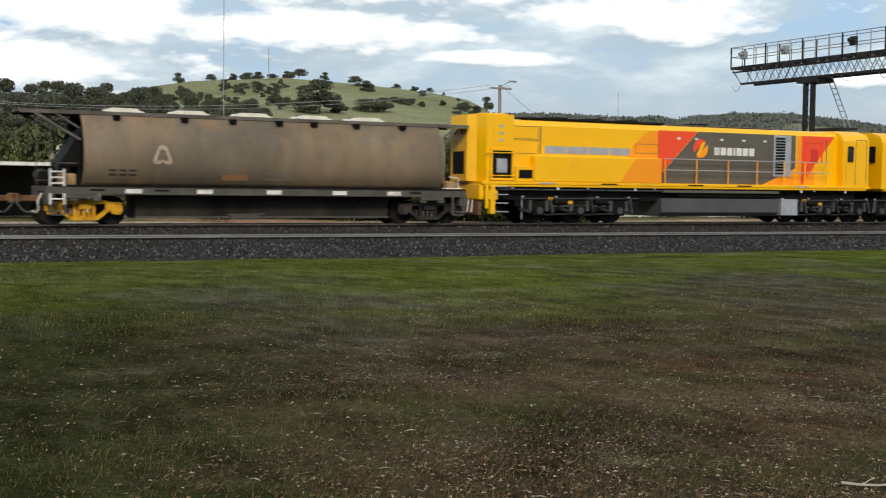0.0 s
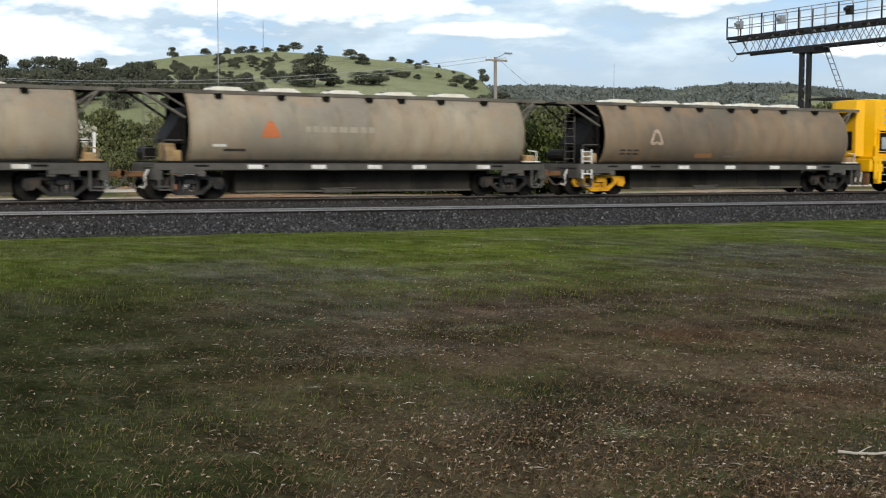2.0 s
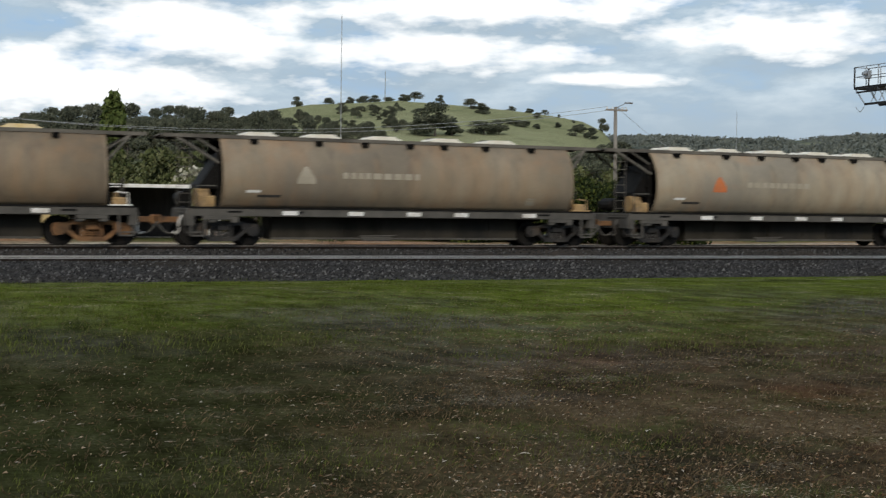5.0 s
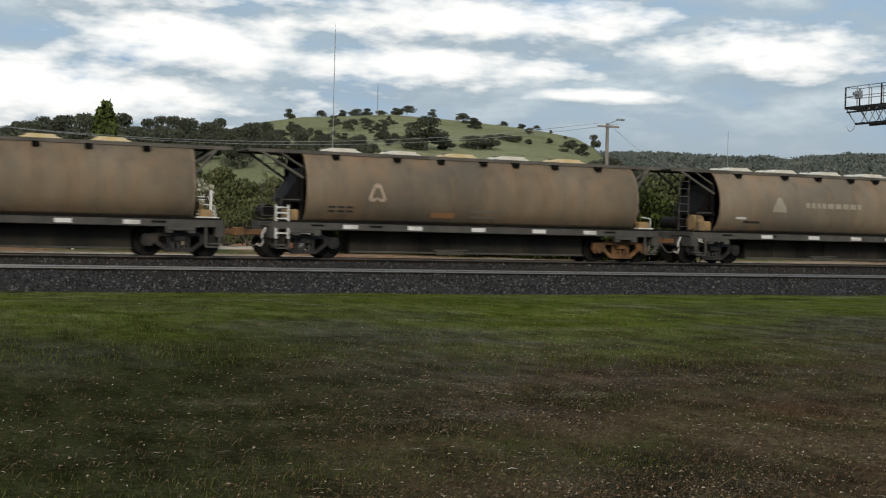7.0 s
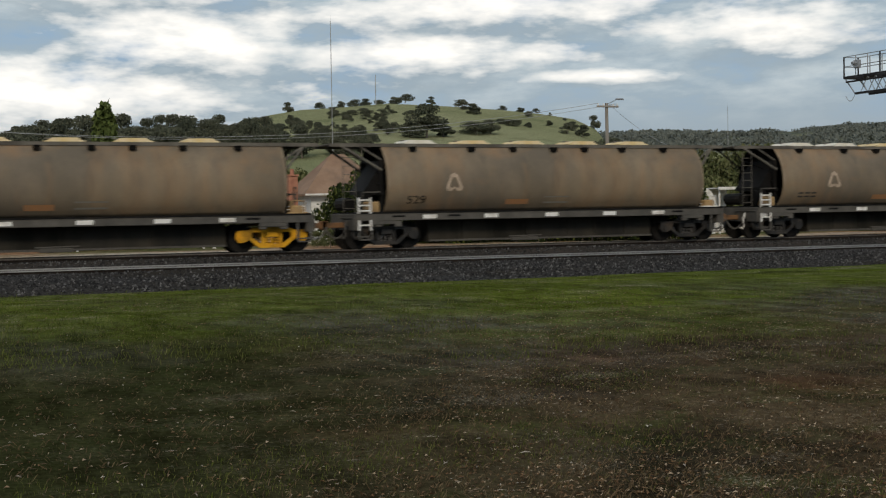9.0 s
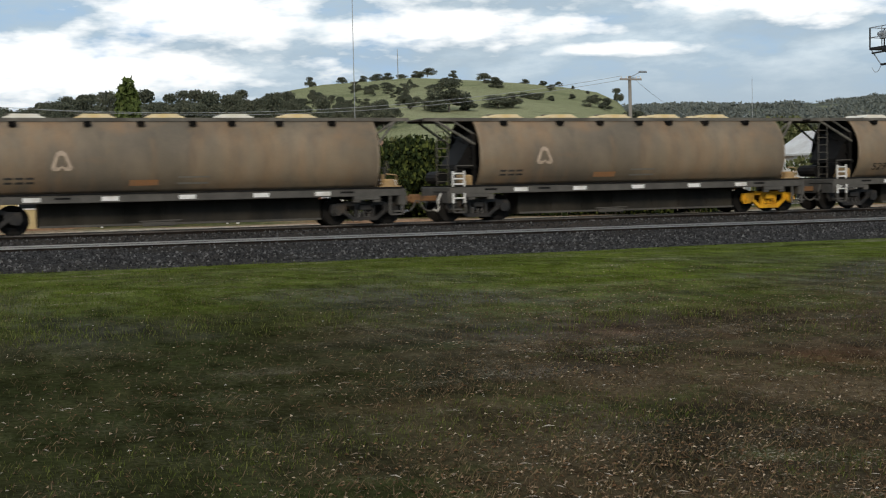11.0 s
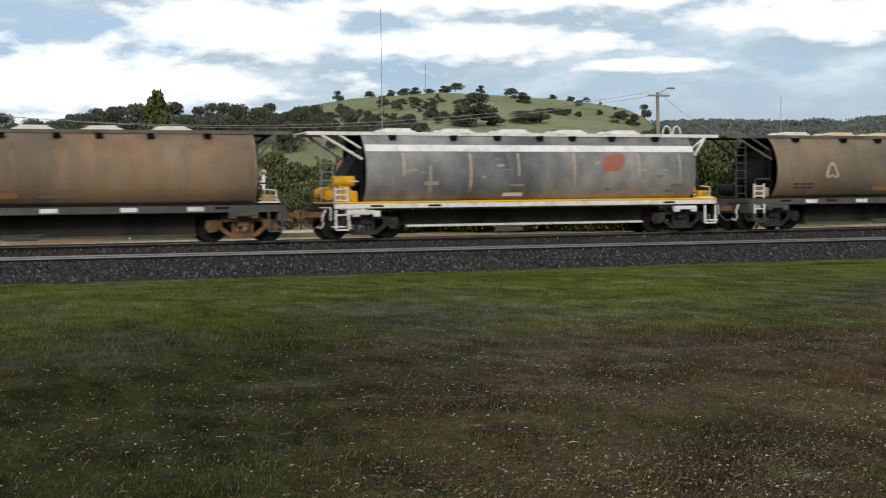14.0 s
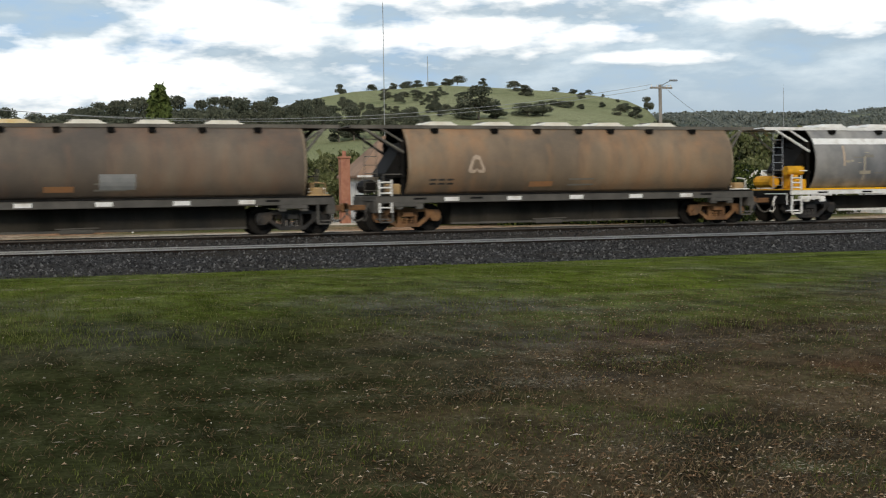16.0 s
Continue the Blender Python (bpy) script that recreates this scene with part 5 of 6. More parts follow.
    # end clutter: hand brake wheel, air pipes, reservoirs
    for i in range(2):
        bm = B()
        pts = [Vector((6.62, -0.25 + 0.24 * math.cos(a), 1.82 + 0.24 * math.sin(a))) for a in [math.pi * k / 8 for k in range(17)]]
        if i == 0:
            for p, q in zip(pts, pts[1:]):
                rod(bm, p, q, 0.02, 5)
            for k in range(0, 16, 4):
                rod(bm, pts[k], (6.62, -0.25, 1.82), 0.014, 5)
            rod(bm, (6.62, -0.25, 1.82), (6.12, -0.25, 1.82), 0.025, 6)
            rod(bm, (6.58, -0.25, 1.82), (6.58, -0.25, 1.2), 0.025, 6)
            part("brake_wheel", bm, SILL, w, "spoked hand brake wheel")
        else:
            for y, z in ((-0.95, 1.32), (-0.8, 1.42)):
                rod(bm, (6.1, y, z), (6.75, y, z), 0.025, 6)
                rod(bm, (6.75, y, z), (6.78, y + 0.15, 0.75), 0.025, 6)
            part("air_pipe", bm, WHITE if rng.random() < 0.5 else SILL, w, "bent air brake pipe")
    part("air_reservoir", rod(B(), (-6.95, -0.2, 1.47), (-6.95, 0.8, 1.47), 0.22, 12), DARK if not grey else BOGIE_Y, w)
    bm = rod(B(), (-6.78, -1.05, 1.2), (-6.78, -1.05, 1.85), 0.02, 6)
    rod(bm, (-6.78, -1.05, 1.85), (-6.2, -1.15, 1.85), 0.02, 6)
    part("grab_rail", bm, SILL if not grey else WHITE, w)
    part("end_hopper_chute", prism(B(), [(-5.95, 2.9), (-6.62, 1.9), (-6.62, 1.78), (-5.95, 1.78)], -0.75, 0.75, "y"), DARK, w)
    bm = rod(B(), (-6.75, -0.6, 1.50), (-6.35, -0.6, 1.50), 0.28, 14)
    box(bm, -6.7, -6.4, -0.95, -0.4, 1.17, 1.34, 0.02)
    part("brake_cylinder", bm, eq if grey or kind == "olive" else DARK, w)
    if grey:
        part("air_tank", rod(B(), (-7.0, -0.95, 1.86), (-6.3, -0.95, 1.86), 0.17, 14), BOGIE_Y, w, "yellow air tank")
        part("tank_saddle", box(B(), -6.75, -6.55, -1.1, -0.8, 1.555, 1.70, 0.02), BOGIE_Y, w)
    bm = box(B(), -6.72, -6.22, -1.15, -0.75, 1.17, 1.55, 0.05)
    part("brake_box", bm, eq, w, "tan brake equipment box" if not grey else "yellow brake equipment box")
    bm = box(B(), 6.22, 6.62, -1.22, -0.7, 1.17, 1.46, 0.05)
    rod(bm, (6.35, -0.6, 1.17), (6.35, -0.6, 1.62), 0.10, 10)
    part("valve_box", bm, eq if kind != "brown" else TAN, w)
    if grey:
        bm = B()
        decal_rect(bm, -5.98, 5.98, 2.80, 3.02, 0.008, 3)
        part("white_band", bm, WHITE, w)
        for i, x in enumerate((-4.75, -3.85, -2.45, -0.75, 1.3, 2.7, 3.75, 5.35)):
            bm = B()
            decal_rect(bm, x - 0.045, x + 0.045, 1.5 + 0.5 * (i % 3 == 0), 2.75 - 0.4 * (i % 4 == 1), 0.007, 6)
            part("weld_seam", bm, GHOST if i % 2 else LOGO_PALE, w, "pale streaked weld seam")
        for i in range(34):
            x, z = rng.uniform(-5.7, 5.3), rng.uniform(1.35, 2.7)
            bm = B()
            decal_rect(bm, x, x + rng.uniform(0.08, 0.5), z, z + rng.uniform(0.02, 0.12), 0.0075, 1)
            part("bare_patch", bm, (GHOST, PATCH)[i % 2], w)
        bm = B()
        decal_rect(bm, -1.25, -0.55, 1.33, 1.45, 0.008, 1)
        part("data_panel", bm, WHITE, w)
        bm = decal([(2.40, 2.15), (2.35, 2.35), (2.45, 2.62), (2.75, 2.72), (3.15, 2.72), (3.25, 2.55), (3.15, 2.35), (3.0, 2.15)], 0.008)
        part("logo", bm, LOGO_RED, w, "faded red painted emblem")
        bm = B()
        for x in (5.35, 5.75):
            pts = [Vector((x + 0.17 * math.cos(a), -0.5, 3.43 + 0.32 * math.sin(a))) for a in [math.pi * i / 8 for i in range(9)]]
            for p, q in zip(pts, pts[1:]):
                rod(bm, p, q, 0.025, 6)
        part("roof_grab_hoop", bm, WHITE, w)
    elif kind == "brown":
        part("logo", ring_logo(B(), -3.69, 2.17, 0.60), logo, w, "faded triangular emblem")
        bm = B()
        decal_rect(bm, -1.77, -0.92, 1.40, 1.57, 0.006, 1)
        part("data_panel", bm, PLAQUE, w)
        bm = B()
        decal_rect(bm, -0.35, 0.60, 1.42, 1.66, 0.006, 1)
        part("faded_panel", bm, PATCH, w)
        if seed == 11:
            bm = B()
            decal_rect(bm, -0.20, 0.85, 1.46, 1.92, 0.010, 4)
            part("repair_panel", bm, GREYPANEL, w, "clean grey painted repair panel")
        if number is None:
            bm = B()
            for i in range(3):
                decal_rect(bm, -5.3 + i * 0.30, -5.07 + i * 0.30, 1.50, 1.56, 0.006, 1)
                decal_rect(bm, -5.3 + i * 0.30, -5.07 + i * 0.30, 1.63, 1.69, 0.006, 1)
            part("number_marking", bm, INK, w)
        else:
            cu = bpy.data.curves.new("wagon_number", "FONT")
            cu.body, cu.size, cu.extrude = number, 0.36, 0.004
            tmp = bpy.data.objects.new("tmp", cu)
            me = bpy.data.meshes.new_from_object(tmp)
            bpy.data.objects.remove(tmp)
            for v in me.vertices:
                z = 1.47 + v.co.y
                v.co = (-5.35 + v.co.x * 1.25, -(prof(z) + 0.006 + abs(v.co.z)), z)
            me.materials.append(INK)
            ob = new("wagon_number", me)
            ob.parent = w
    else:
        s = 0.62
        part("logo", decal([(-3.4 - 0.5 * s, 1.96), (-3.4 + 0.5 * s, 1.96), (-3.4 + 0.46 * s, 2.12), (-3.4 + 0.1 * s, 2.50), (-3.4 - 0.1 * s, 2.50), (-3.4 - 0.46 * s, 2.12)]), logo, w, "faded triangular emblem")
        bm = B()
        x = -2.2
        while x < 0.3:
            q = rng.uniform(0.14, 0.3)
            decal_rect(bm, x, x + q, 2.15, 2.34, 0.006, 1)
            x += q + 0.08
        part("ghost_lettering", bm, GHOST, w, "worn-off pale lettering")
        bm = B()
        decal_rect(bm, -5.3, -4.85, 1.66, 1.74, 0.006, 1)
        part("data_panel", bm, WHITE, w)
        bm = B()
        decal_rect(bm, -4.95, -4.2, 1.52, 1.60, 0.006, 1)
        part("number_marking", bm, INK, w)
        bm = B()
        decal_rect(bm, 4.3, 4.62, 1.38, 1.62, 0.006, 2)
        part("placard", bm, GHOST, w)
    # end gear seen in the gaps: cross pipes, a tool tray, uncoupling levers, hanging hoses
    for d, e in ((-1, 7.0), (1, 6.8)):
        bm = B()
        tube(bm, [(d * (e + 0.14), 0.1, 1.02), (d * (e + 0.14), -1.2, 1.02), (d * (e + 0.15), -1.26, 0.98), (d * (e + 0.16), -1.28, 0.62)], 0.02)
        part("uncoupling_lever", bm, SILL if not grey else WHITE, w, "bent uncoupling lever")
        bm = B()
        pts = [(d * (e + 0.13), -0.55, 0.95), (d * (e + 0.24), -0.56, 0.72), (d * (e + 0.22), -0.58, 0.48), (d * (e + 0.30), -0.60, 0.36), (d * (e + 0.42), -0.60, 0.42)]
        tube(bm, pts, 0.032)
        part("hanging_hose", bm, WHITE if rng.random() < 0.6 else SILL, w, "pale dangling air hose")
        bm = box(B(), d * e - 0.03, d * e + 0.03, -1.36, -1.30, 0.34, 0.95)
        box(bm, d * (e - 0.42) - 0.03, d * (e - 0.42) + 0.03, -1.36, -1.30, 0.34, 0.95)
        box(bm, min(d * e, d * (e - 0.42)), max(d * e, d * (e - 0.42)), -1.36, -1.30, 0.30, 0.345)
        part("shunter_step", bm, WHITE if grey else SILL, w)
        bm = B()
        for z in (2.1, 2.45):
            rod(bm, (d * (half + 0.09), -0.9, z), (d * (half + 0.09), 0.9, z + 0.5), 0.03, 6)
        part("end_brace", bm, DARK, w)
    bm = box(B(), 6.12, 6.78, -1.26, -0.50, 1.195, 1.245, 0.01)
    rod(bm, (6.66, -1.2, 1.22), (6.66, -1.2, 1.58), 0.022, 6)
    rod(bm, (6.66, -1.2, 1.58), (6.30, -1.2, 1.62), 0.022, 6)
    part("tool_tray", bm, WHITE if rng.random() < 0.55 else TAN, w, "pale tray with a bent rail")
    for d, e in ((-1, 5.95), (1, 5.65)):
        for u in (-0.38, 0.30):
            part("bolster_bracket", box(B(), d * e + u - 0.12, d * e + u + 0.12, -1.33, -1.25, 0.72, 0.915, 0.02), SILL if not grey else WHITE, w)
    make_bogie(w, -5.95, bogies[0])
    make_bogie(w, 5.65, bogies[1])
    return w


b_, y_, r_ = BOGIE, BOGIE_Y, BOGIE_R
TRAIN = []      # thing, its place along the line when the clip starts
DULL = "dusty brown hopper wagon with pale triangular emblem"
for x, args in (
        (13.55, ("brown", DULL + ", one yellow bogie", (y_, b_), LOGO_PALE, (), 1)),
        (-1.98, ("olive", "grey-olive grain hopper wagon with an orange triangular emblem", (b_, b_), LOGO_ORANGE, (), 2)),
        (-17.43, ("olive", "grey-olive grain hopper wagon with an orange emblem and orange stains", (b_, b_), LOGO_ORANGE, (), 3)),
        (-32.83, ("olive", "grey-olive grain hopper wagon with a faded pale emblem", (b_, b_), GHOST, (), 4)),
        (-48.34, ("brown", DULL + ", one rusty bogie", (b_, r_), LOGO_PALE, (2, 4), 5)),
        (-63.91, ("brown", DULL + " and yellowed hatch lids", (b_, b_), LOGO_PALE, (1, 2, 3, 4), 6, "529")),
        (-79.32, ("brown", DULL + ", one bright yellow bogie", (b_, y_), LOGO_PALE, (0, 1, 2, 3, 4), 7)),
        (-94.89, ("brown", DULL, (b_, b_), LOGO_PALE, (1, 2, 4), 8)),
        (-110.3, ("grey", "bluish grey hopper wagon with white roof, sill and a red emblem", (b_, b_), LOGO_ORANGE, (), 9)),
        (-125.82, ("brown", DULL + ", rusty bogies", (r_, r_), LOGO_PALE, (), 10)),
        (-141.22, ("brown", DULL + " and a grey panel", (b_, b_), LOGO_PALE, (0, 1), 11))):
    TRAIN.append((make_wagon(*args), x, 0))




def make_loco():
    """Hood locomotive; its own x runs from the hood end at 0 to the cab end at 18.7."""
    g = empty("diesel_locomotive", "yellow diesel locomotive with grey, orange and red side panels", "locomotive", "locomotives")
    H = 1.02      # half-width of the long hood
    W = 1.40      # half-width of the running board
    part("running_board", box(B(), 0.2, 18.7, -W, W, 1.40, 1.50, 0.01), YELLOW, g)
    part("frame_skirt", box(B(), 0.3, 18.5, -W + 0.03, W - 0.03, 1.32, 1.397, 0.01), YELLOW, g)
    part("frame_beam", box(B(), 0.6, 18.2, -1.0, 1.0, 0.85, 1.317), DARK, g)
    bm = B()      # rear end box with chamfered corners
    prism(bm, [(0.30, -0.78), (0.0, -0.60), (0.0, 0.60), (0.30, 0.78), (0.45, 1.22), (1.55, 1.22), (1.55, -1.22), (0.45, -1.22)], 1.503, 3.84, "z")
    box(bm, 0.5, 1.5, -0.9, 0.9, 3.842, 3.90, 0.02)
    part("end_hood", bm, YELLOW, g)
    part("end_grille", box(B(), -0.012, -0.002, -0.42, 0.42, 1.75, 2.55), DARK, g)
    part("end_recess", box(B(), 0.66, 1.46, -1.232, -1.222, 1.62, 2.58), DARK, g)
    bm = B()
    for q in ((0.58, 0.66, 1.54, 2.66), (1.46, 1.54, 1.54, 2.66), (0.66, 1.46, 2.58, 2.66), (0.66, 1.46, 1.54, 1.62)):
        box(bm, q[0], q[1], -1.30, -1.222, q[2], q[3])
    part("recess_frame", bm, YELLOW, g)
    part("end_equipment", box(B(), 0.85, 1.28, -1.27, -1.234, 1.80, 2.30, 0.02), SILVER, g)
    for z in (1.70, 2.50):
        part("end_handrail", rod(B(), (0.35, -1.32, z), (1.55, -1.36, z), 0.02, 6), YELLOW, g)
    part("corner_post", rod(B(), (0.42, -1.34, 0.55), (0.42, -1.34, 1.95), 0.07, 8), YELLOW, g)
    part("end_door", box(B(), 0.72, 1.38, -1.236, -1.222, 2.76, 3.55, 0.004), YELLOW, g)
    for z in (2.9, 3.15, 3.4):
        part("door_latch", box(B(), 0.95, 1.12, -1.25, -1.238, z, z + 0.08), SILVER, g)
    for y in (-0.3, 0.3):
        part("headlight", rod(B(), (0.003, y, 3.25), (-0.04, y, 3.25), 0.10, 12), GLASS, g)
    for y in (-0.62, 0.62):
        for z in (2.75, 3.05, 3.6):
            part("marker_lamp", rod(B(), (0.25, y, z), (0.12, y, z), 0.06, 8), DARK, g)
    # long hood
    bm = B()
    prism(bm, [(-H, 1.503), (-H, 3.50), (-H + 0.14, 3.68), (-0.4, 3.75), (0.4, 3.75), (H - 0.14, 3.68), (H, 3.50), (H, 1.503)], 1.553, 17.15, "x")
    part("long_hood", bm, YELLOW, g)
    part("roof_grille", box(B(), 2.2, 8.6, -0.66, 0.66, 3.752, 3.83, 0.03), DARK, g, "black roof grille")
    for i in range(3):
        part("roof_fan", rod(B(), (4.0 + i * 1.6, 0, 3.832), (4.0 + i * 1.6, 0, 3.88), 0.5, 16), DARK, g)
    part("roof_silencer", box(B(), 8.9, 14.2, -0.5, 0.5, 3.752, 3.80, 0.03), TANK, g)
    part("exhaust_stack", box(B(), 10.2, 11.0, -0.25, 0.25, 3.802, 3.88, 0.03), DARK, g)
    # equipment casing flush with the running board edge
    part("side_casing", box(B(), 2.35, 7.95, -W + 0.03, -H - 0.003, 1.503, 2.44, 0.03), YELLOW, g)
    part("casing_step", box(B(), 1.60, 2.33, -W + 0.08, -H - 0.003, 1.503, 2.05, 0.02), YELLOW, g)
    part("casing_vent", box(B(), 1.72, 2.28, -W + 0.066, -W + 0.077, 1.62, 1.92), DARK, g)
    y = -H - 0.012
    for i in range(4):
        x = 2.98 + i * 0.94
        p = part("filter_panel", box(B(), x, x + 0.90, y, y + 0.009, 2.53, 2.80), SILVER, g, "silver air filter panel")
        for k in range(7):
            part("filter_slat", box(B(), x + 0.06 + k * 0.12, x + 0.10 + k * 0.12, y - 0.012, y - 0.002, 2.55, 2.78), SILVER, p)
    for x0, x1, z0, z1 in ((1.62, 2.70, 3.02, 3.48), (1.62, 2.70, 2.5, 2.99), (6.95, 8.05, 2.62, 2.98), (2.76, 2.80, 2.5, 3.5), (16.55, 16.59, 1.6, 3.4)):
        bm = B()
        for q in ((x0, x1, z0, z0 + 0.018), (x0, x1, z1 - 0.018, z1), (x0, x0 + 0.018, z0, z1), (x1 - 0.018, x1, z0, z1)):
            box(bm, q[0], q[1], y + 0.003, y + 0.010, q[2], q[3])
        part("door_seam", bm, LOCOGREY, g, "dark outline of a hood door")
    # slanting livery panels on the hood side

    def panel(name, pts, mat, lift, label=""):
        bm = B()
        prism(bm, pts, -H - lift, -H - 0.002, "y")
        return part(name, bm, mat, g, label)
    panel("orange_panel", [(6.9, 2.95), (7.55, 3.48), (8.0, 3.48), (8.0, 1.52), (5.95, 1.52), (5.95, 2.45), (6.5, 2.45)], ORANGE, 0.005, "orange livery panel")
    bm = B()
    prism(bm, [(6.05, 1.52), (7.93, 1.52), (7.93, 2.42), (6.75, 2.42)], -W + 0.022, -W + 0.027, "y")
    part("orange_casing_panel", bm, ORANGE, g)
    panel("red_panel", [(8.0, 3.52), (9.9, 3.52), (8.02, 1.75), (8.02, 1.52), (8.0, 1.52)], RED, 0.005, "red livery panel")
    panel("grey_panel", [(9.92, 3.52), (14.9, 3.52), (14.9, 2.2), (13.2, 1.52), (8.04, 1.52), (8.04, 1.74)], LOCOGREY, 0.005, "dark grey livery panel")
    panel("orange_tail", [(14.9, 2.18), (14.9, 1.52), (13.25, 1.52)], ORANGE, 0.0052)
    panel("orange_block", [(15.0, 3.52), (15.2, 3.52), (15.2, 1.52), (14.95, 1.52)], ORANGE, 0.0054)
    panel("red_door", [(15.22, 3.52), (17.0, 3.52), (15.9, 2.3), (15.3, 1.55), (15.22, 1.55)], RED, 0.0056)
    panel("nose_orange", [(15.3, 1.54), (15.9, 2.28), (15.95, 1.54)], ORANGE, 0.006)
    bm = B()      # recessed red door with its frame
    for q in ((15.40, 15.47, 1.75, 3.30), (16.28, 16.35, 2.45, 3.30), (15.47, 16.28, 3.23, 3.30)):
        box(bm, q[0], q[1], -H - 0.03, -H - 0.008, q[2], q[3], 0.006)
    part("door_frame", bm, RED, g, "red raised door frame")
    part("door_panel", box(B(), 15.72, 16.10, -H - 0.024, -H - 0.008, 2.45, 3.0, 0.006), RED_DEEP, g, "deep red inset panel")
    bm = B()      # round emblem: two halves of a disc
    cx, cz, R = 10.05, 2.88, 0.36
    for k, (a0, a1) in enumerate(((0.9, 3.6), (4.1, 6.7))):
        pts = [(cx + R * math.cos(a0 + (a1 - a0) * i / 10), cz + R * math.sin(a0 + (a1 - a0) * i / 10)) for i in range(11)]
        prism(bm, pts, -H - 0.010, -H - 0.0065, "y", k)
    part("round_emblem", bm, [RED, ORANGE], g, "red and orange round emblem")
    part("emblem_flash", prism(B(), [(9.85, 2.62), (10.0, 2.62), (10.28, 3.12), (10.12, 3.12)], -H - 0.014, -H - 0.0105, "y"), YELLOW, g)
    bm = B()      # brand lettering as plain white bars
    x = 10.72
    for i in range(7):
        wd = 0.26 if i != 3 else 0.09
        box(bm, x, x + wd, -H - 0.011, -H - 0.0065, 2.64, 2.94)
        x += wd + 0.06
    part("brand_bars", bm, WHITE, g, "row of plain white bars")
    for x in (8.9, 9.75, 11.0, 12.1, 13.2):
        part("catch_plate", box(B(), x, x + 0.16, -H - 0.016, -H - 0.0105, 3.20, 3.28), WHITE, g)
    lv = part("radiator_louvre", box(B(), 13.72, 14.62, -H - 0.05, -H - 0.006, 1.85, 3.50, 0.01), SILVER, g, "silver framed louvre")
    for i in range(13):
        part("louvre_slat", box(B(), 13.80, 14.30, -H - 0.065, -H - 0.053, 1.95 + i * 0.115, 2.03 + i * 0.115), DARK, lv)
    # cab
    bm = B()
    prism(bm, [(-W + 0.04, 1.503), (-W + 0.04, 3.35), (-W + 0.2, 3.62), (-0.7, 3.78), (0.7, 3.78), (W - 0.2, 3.62), (W - 0.04, 3.35), (W - 0.04, 1.503)], 17.153, 18.62, "x")
    part("cab", bm, YELLOW, g)
    for x0, x1 in ((17.42, 17.72),):
        part("cab_window", box(B(), x0, x1, -W + 0.028, -W + 0.037, 2.5, 3.15, 0.04), GLASS, g)
    for x in (17.86, 18.46):
        part("cab_door_seam", box(B(), x, x + 0.02, -W + 0.030, -W + 0.037, 1.55, 3.42), LOCOGREY, g)
    part("cab_door_seam", box(B(), 17.88, 18.46, -W + 0.030, -W + 0.037, 3.40, 3.42), LOCOGREY, g)
    part("cab_grab_rail", rod(B(), (17.32, -W - 0.01, 1.7), (17.32, -W - 0.01, 3.0), 0.02, 6), YELLOW, g)
    part("windscreen", box(B(), 18.623, 18.635, -1.0, 1.0, 2.5, 3.2, 0.04), GLASS, g)
    # handrails along the running board
    bm = B()
    for z in (2.02, 2.44):
        rod(bm, (8.05, -W + 0.03, z), (16.4, -W + 0.03, z), 0.018, 6)
    part("handrail", bm, SILVER, g)
    for x in (8.1, 9.6, 11.15, 12.6, 14.0, 15.1, 16.2):
        part("handrail_post", rod(B(), (x, -W + 0.03, 1.50), (x, -W + 0.03, 2.46), 0.028, 6), ORANGE if x < 13 else YELLOW, g)
    # steps at the hood end
    for y0, y1 in ((-W, -W + 0.28), (W - 0.28, W)):
        st = part("step_well", box(B(), 0.56, 0.74, min(y0, y1), max(y0, y1), 0.35, 1.40, 0.02), YELLOW, g)
        for z in (0.42, 0.72, 1.02, 1.30):
            part("step_tread", box(B(), 0.743, 1.25, y0 - 0.02, y1, z, z + 0.035), SILVER, st)
    part("buffer_beam", box(B(), 0.15, 0.34, -1.3, 1.3, 0.85, 1.397, 0.03), YELLOW, g)
    part("pilot_plate", box(B(), 0.20, 0.32, -1.15, 1.15, 0.30, 0.847, 0.02), BOGIE_R, g)
    bm = B()
    for y in (-0.9, -0.6, 0.6, 0.9):
        rod(bm, (0.10, y, 0.85), (0.05, y, 0.4), 0.03, 6)
    part("brake_hose", bm, WHITE, g)
    coupler(g, 0.2, -1)
    part("sand_box", box(B(), 0.40, 0.85, -W + 0.02, -1.0, 0.85, 1.177, 0.02), YELLOW, g)
    # fuel tank and boxes
    part("fuel_tank", prism(B(), [(-1.25, 0.95), (-1.25, 0.42), (-1.05, 0.27), (1.05, 0.27), (1.25, 0.42), (1.25, 0.95)], 8.05, 13.85, "x"), TANK, g)
    part("air_reservoir", rod(B(), (8.9, -1.12, 1.07), (13.6, -1.12, 1.07), 0.10, 10), DARK, g)
    part("valance_pipe", rod(B(), (0.9, -1.30, 1.22), (8.0, -1.30, 1.22), 0.035, 8), SPRING, g)
    part("cable_tray", box(B(), 8.1, 13.8, -1.33, -1.20, 1.16, 1.27, 0.01), LOCOGREY, g, "dark grey cable tray")
    for i, x in enumerate((1.4, 2.6, 3.3, 4.6, 5.4, 6.7, 7.6, 14.2, 14.9, 15.6, 16.4, 17.3)):
        part("sill_fitting", box(B(), x, x + 0.09, -1.385, -1.33, 1.25 - 0.02 * (i % 3), 1.31, 0.008), (SILVER, DARK, WHITE)[i % 3], g)
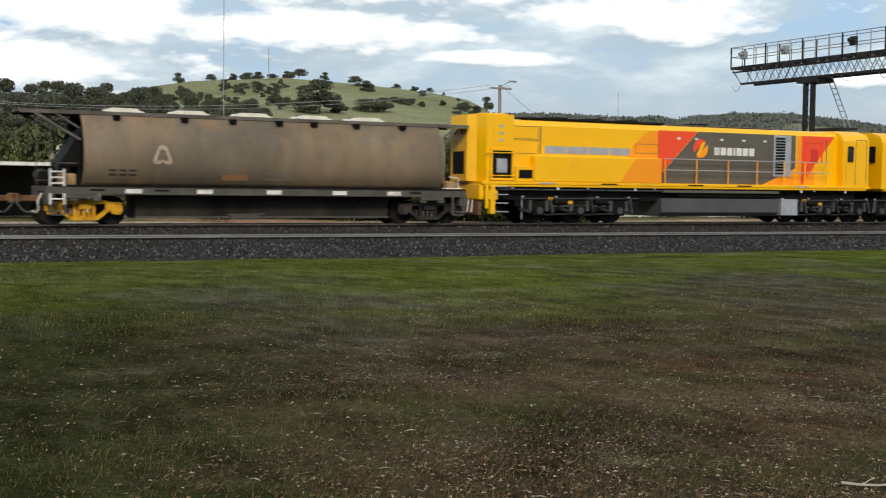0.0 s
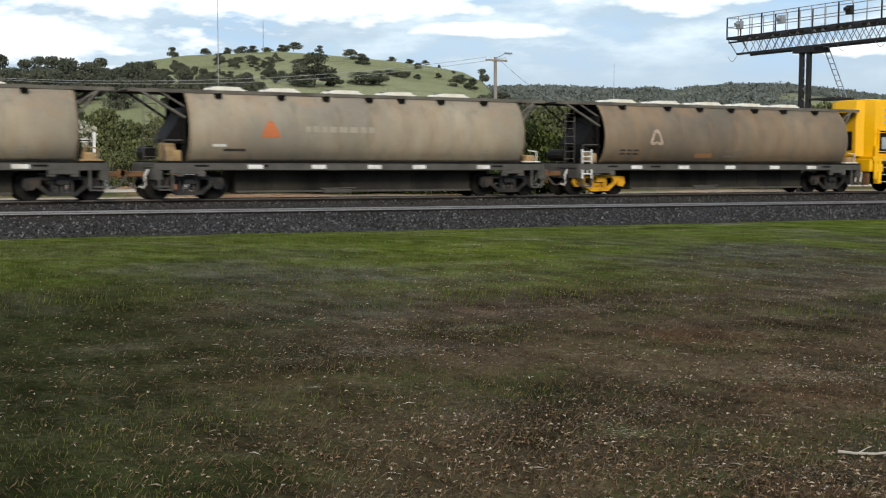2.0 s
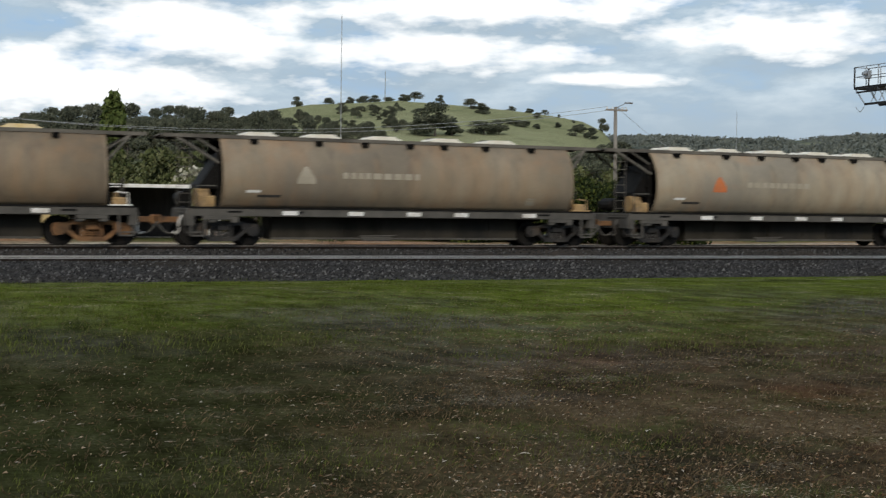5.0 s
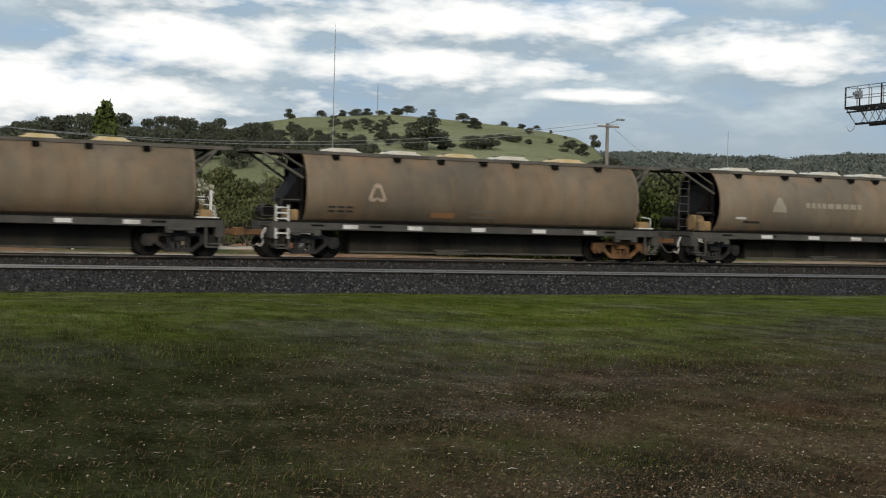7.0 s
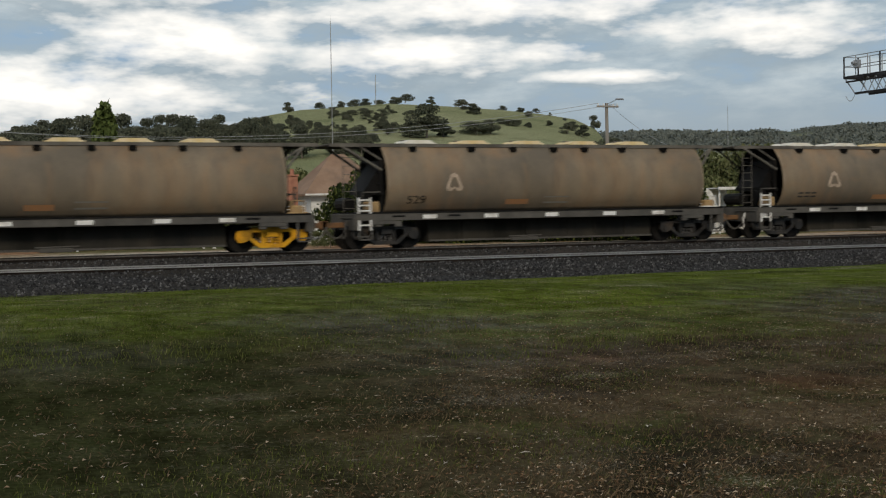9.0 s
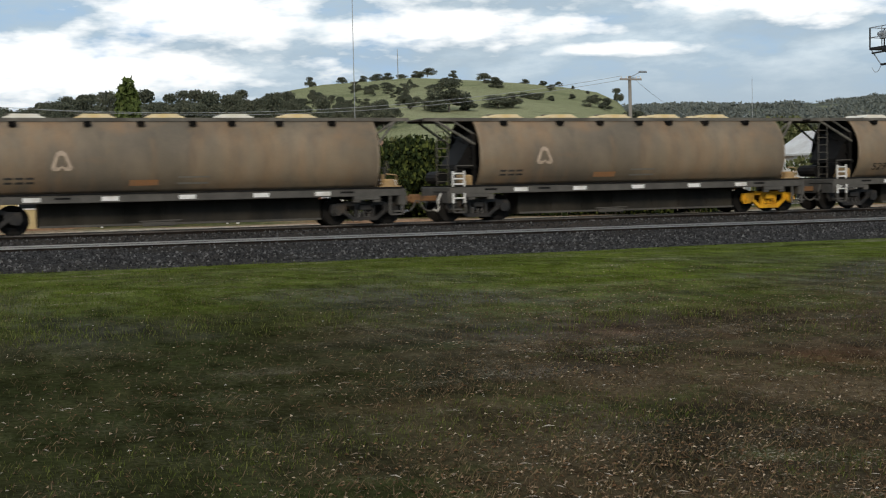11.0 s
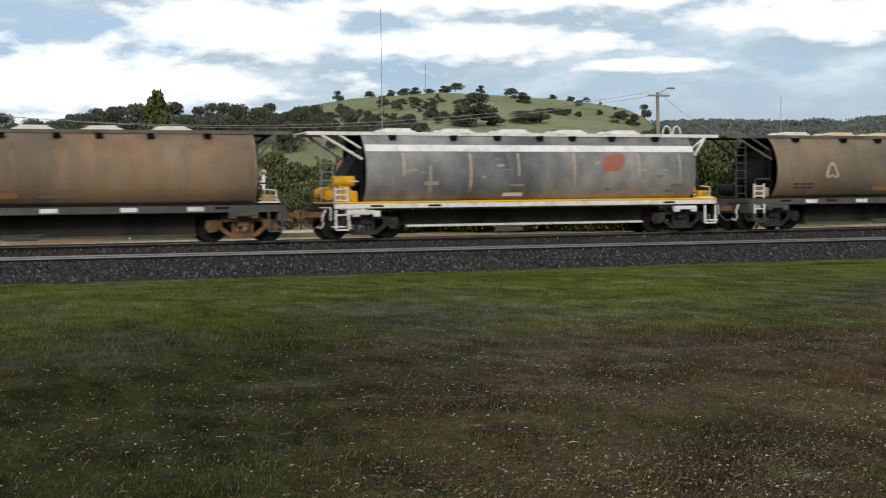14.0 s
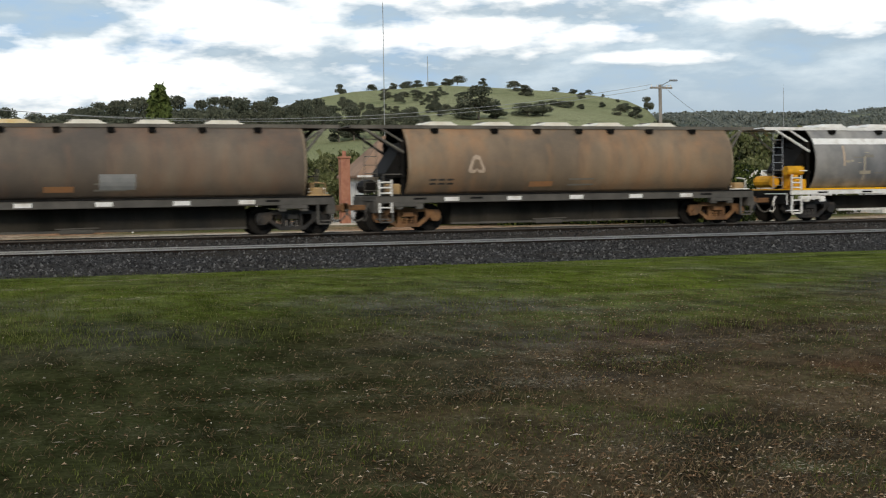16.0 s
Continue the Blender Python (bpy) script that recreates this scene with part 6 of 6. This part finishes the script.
    for x in (2.5, 5.2, 9.2, 11.6, 14.6):
        part("board_scuff", box(B(), x, x + 0.7, -W - 0.004, -W - 0.001, 1.425, 1.475), (SILVER, DARK)[int(x) % 2], g)
    part("battery_box", box(B(), 14.0, 14.85, -1.28, -0.5, 0.30, 0.95, 0.02), SILVER, g)
    # three-axle bogies; SPRING and SILVER bits paint highlights on the black steel
    for cx, s in ((4.45, 1), (16.6, 1)):
        b = new("bogie")
        b.parent = g
        b.matrix_basis = pose(cx, 0, 0)
        tagged(b, "black three-axle locomotive bogie")
        for sd in (-1, 1):
            bm = prism(B(), [(-2.7, 0.85), (-2.5, 0.98), (2.5, 0.98), (2.7, 0.85), (2.7, 0.66), (2.1, 0.60), (1.5, 0.45), (0.7, 0.45), (0.4, 0.62), (-0.4, 0.62), (-0.7, 0.45), (-1.5, 0.45), (-2.1, 0.60), (-2.7, 0.62)],
                       sd * 0.92, sd * 1.04, "y")
            part("side_frame", bm, DARK, b)
            for u in (-1.75, 0.0, 1.75):
                bm = box(B(), u - 0.24, u + 0.24, sd * 1.043, sd * 1.16, 0.28, 0.66, 0.04)
                part("axle_box", bm, DARK, b)
                for k in (-0.36, 0.36):
                    part("coil_spring", rod(B(), (u + k, sd * 1.08, 0.45), (u + k, sd * 1.08, 0.84), 0.085, 8), SPRING, b)
            for u in (-0.9, 0.9):
                part("brake_cylinder", rod(B(), (u - 0.25, sd * 1.12, 0.80), (u + 0.25, sd * 1.12, 0.80), 0.12, 10), DARK, b)
                part("brake_rod", rod(B(), (u - 0.7, sd * 1.10, 0.32), (u + 0.7, sd * 1.10, 0.36), 0.035, 6), BOGIE, b)
            for u in (-1.75, 0.0, 1.75):
                part("traction_arm", prism(B(), [(u - 0.75, 0.60), (u - 0.30, 0.46), (u - 0.30, 0.36), (u - 0.80, 0.50)], sd * 1.045, sd * 1.11, "y"), BOGIE, b)
                part("damper", rod(B(), (u + 0.55, sd * 1.19, 0.40), (u + 0.42, sd * 1.19, 0.92), 0.05, 8), (SPRING, BOGIE)[u == 0.0], b)
                part("axle_cap", rod(B(), (u, sd * 1.162, 0.47), (u, sd * 1.20, 0.47), 0.13, 12), SPRING, b)
            part("spring_plank", box(B(), -1.2, 1.2, sd * 1.045, sd * 1.10, 0.60, 0.68, 0.01), SPRING, b)
            for u in (-2.3, -0.9, 0.9, 2.3):
                part("frame_bracket", box(B(), u - 0.07, u + 0.07, sd * 1.043, sd * 1.12, 0.5, 0.95, 0.02), DARK, b)
                part("pipe_clip", box(B(), u - 0.2, u - 0.1, sd * 1.13, sd * 1.16, 0.95, 1.0), SILVER, b)
            for u, z in ((-1.3, 0.84), (-0.45, 0.70), (0.45, 0.86), (1.3, 0.72)):
                part("valve_block", box(B(), u - 0.09, u + 0.09, sd * 1.12, sd * 1.20, z, z + 0.12, 0.015), (BOGIE_Y, SPRING)[u > 0], b)
            part("brake_pipe", rod(B(), (-2.6, sd * 1.15, 0.90), (2.6, sd * 1.15, 0.93), 0.025, 6), SPRING, b)
            part("sand_pipe", rod(B(), (-2.45, sd * 1.1, 0.95), (-2.35, sd * 0.9, 0.15), 0.03, 6), SILVER, b)
        for u in (-1.75, 0.0, 1.75):
            make_wheelset(b, u, 0.48)
    return g


LOCO = make_loco()
TRAIN.append((LOCO, 20.85, 0))
second = copy_thing(LOCO, pose(0, 0, 0))
tagged(second, "leading yellow diesel locomotive coupled cab to cab")
for b in [o for o in second.children if o.name.startswith("bogie")]:
    for q in b.children:
        if q.name.startswith("wheelset"):
            WHEELSETS.append((q, q.matrix_basis.translation.x, -0.48))
TRAIN.append((second, 20.85 + 38.0, 180))


# ---- what moves ----
def along(t):
    """How far the train has come, in metres, after t seconds."""
    return 9.4566 * t - 0.00966 * t * t - 0.00108 * t ** 3


def motions():
    times = [0.0, 2.0, 4.0, 6.0, 8.0, 10.0, 12.0, 14.0, 16.0]
    for thing, x, turn in TRAIN:
        walk(thing, [(t, pose(x + along(t), TRACK_Y, 0, 0, 0, turn)) for t in times])
    beats = [i * 2 / FPS for i in range(int(16 * FPS / 2) + 1)]
    for wheel, x, r in WHEELSETS:
        walk(wheel, [(t, pose(x, 0, abs(r), 0, math.degrees(along(t) / r), 0)) for t in beats])


motions()
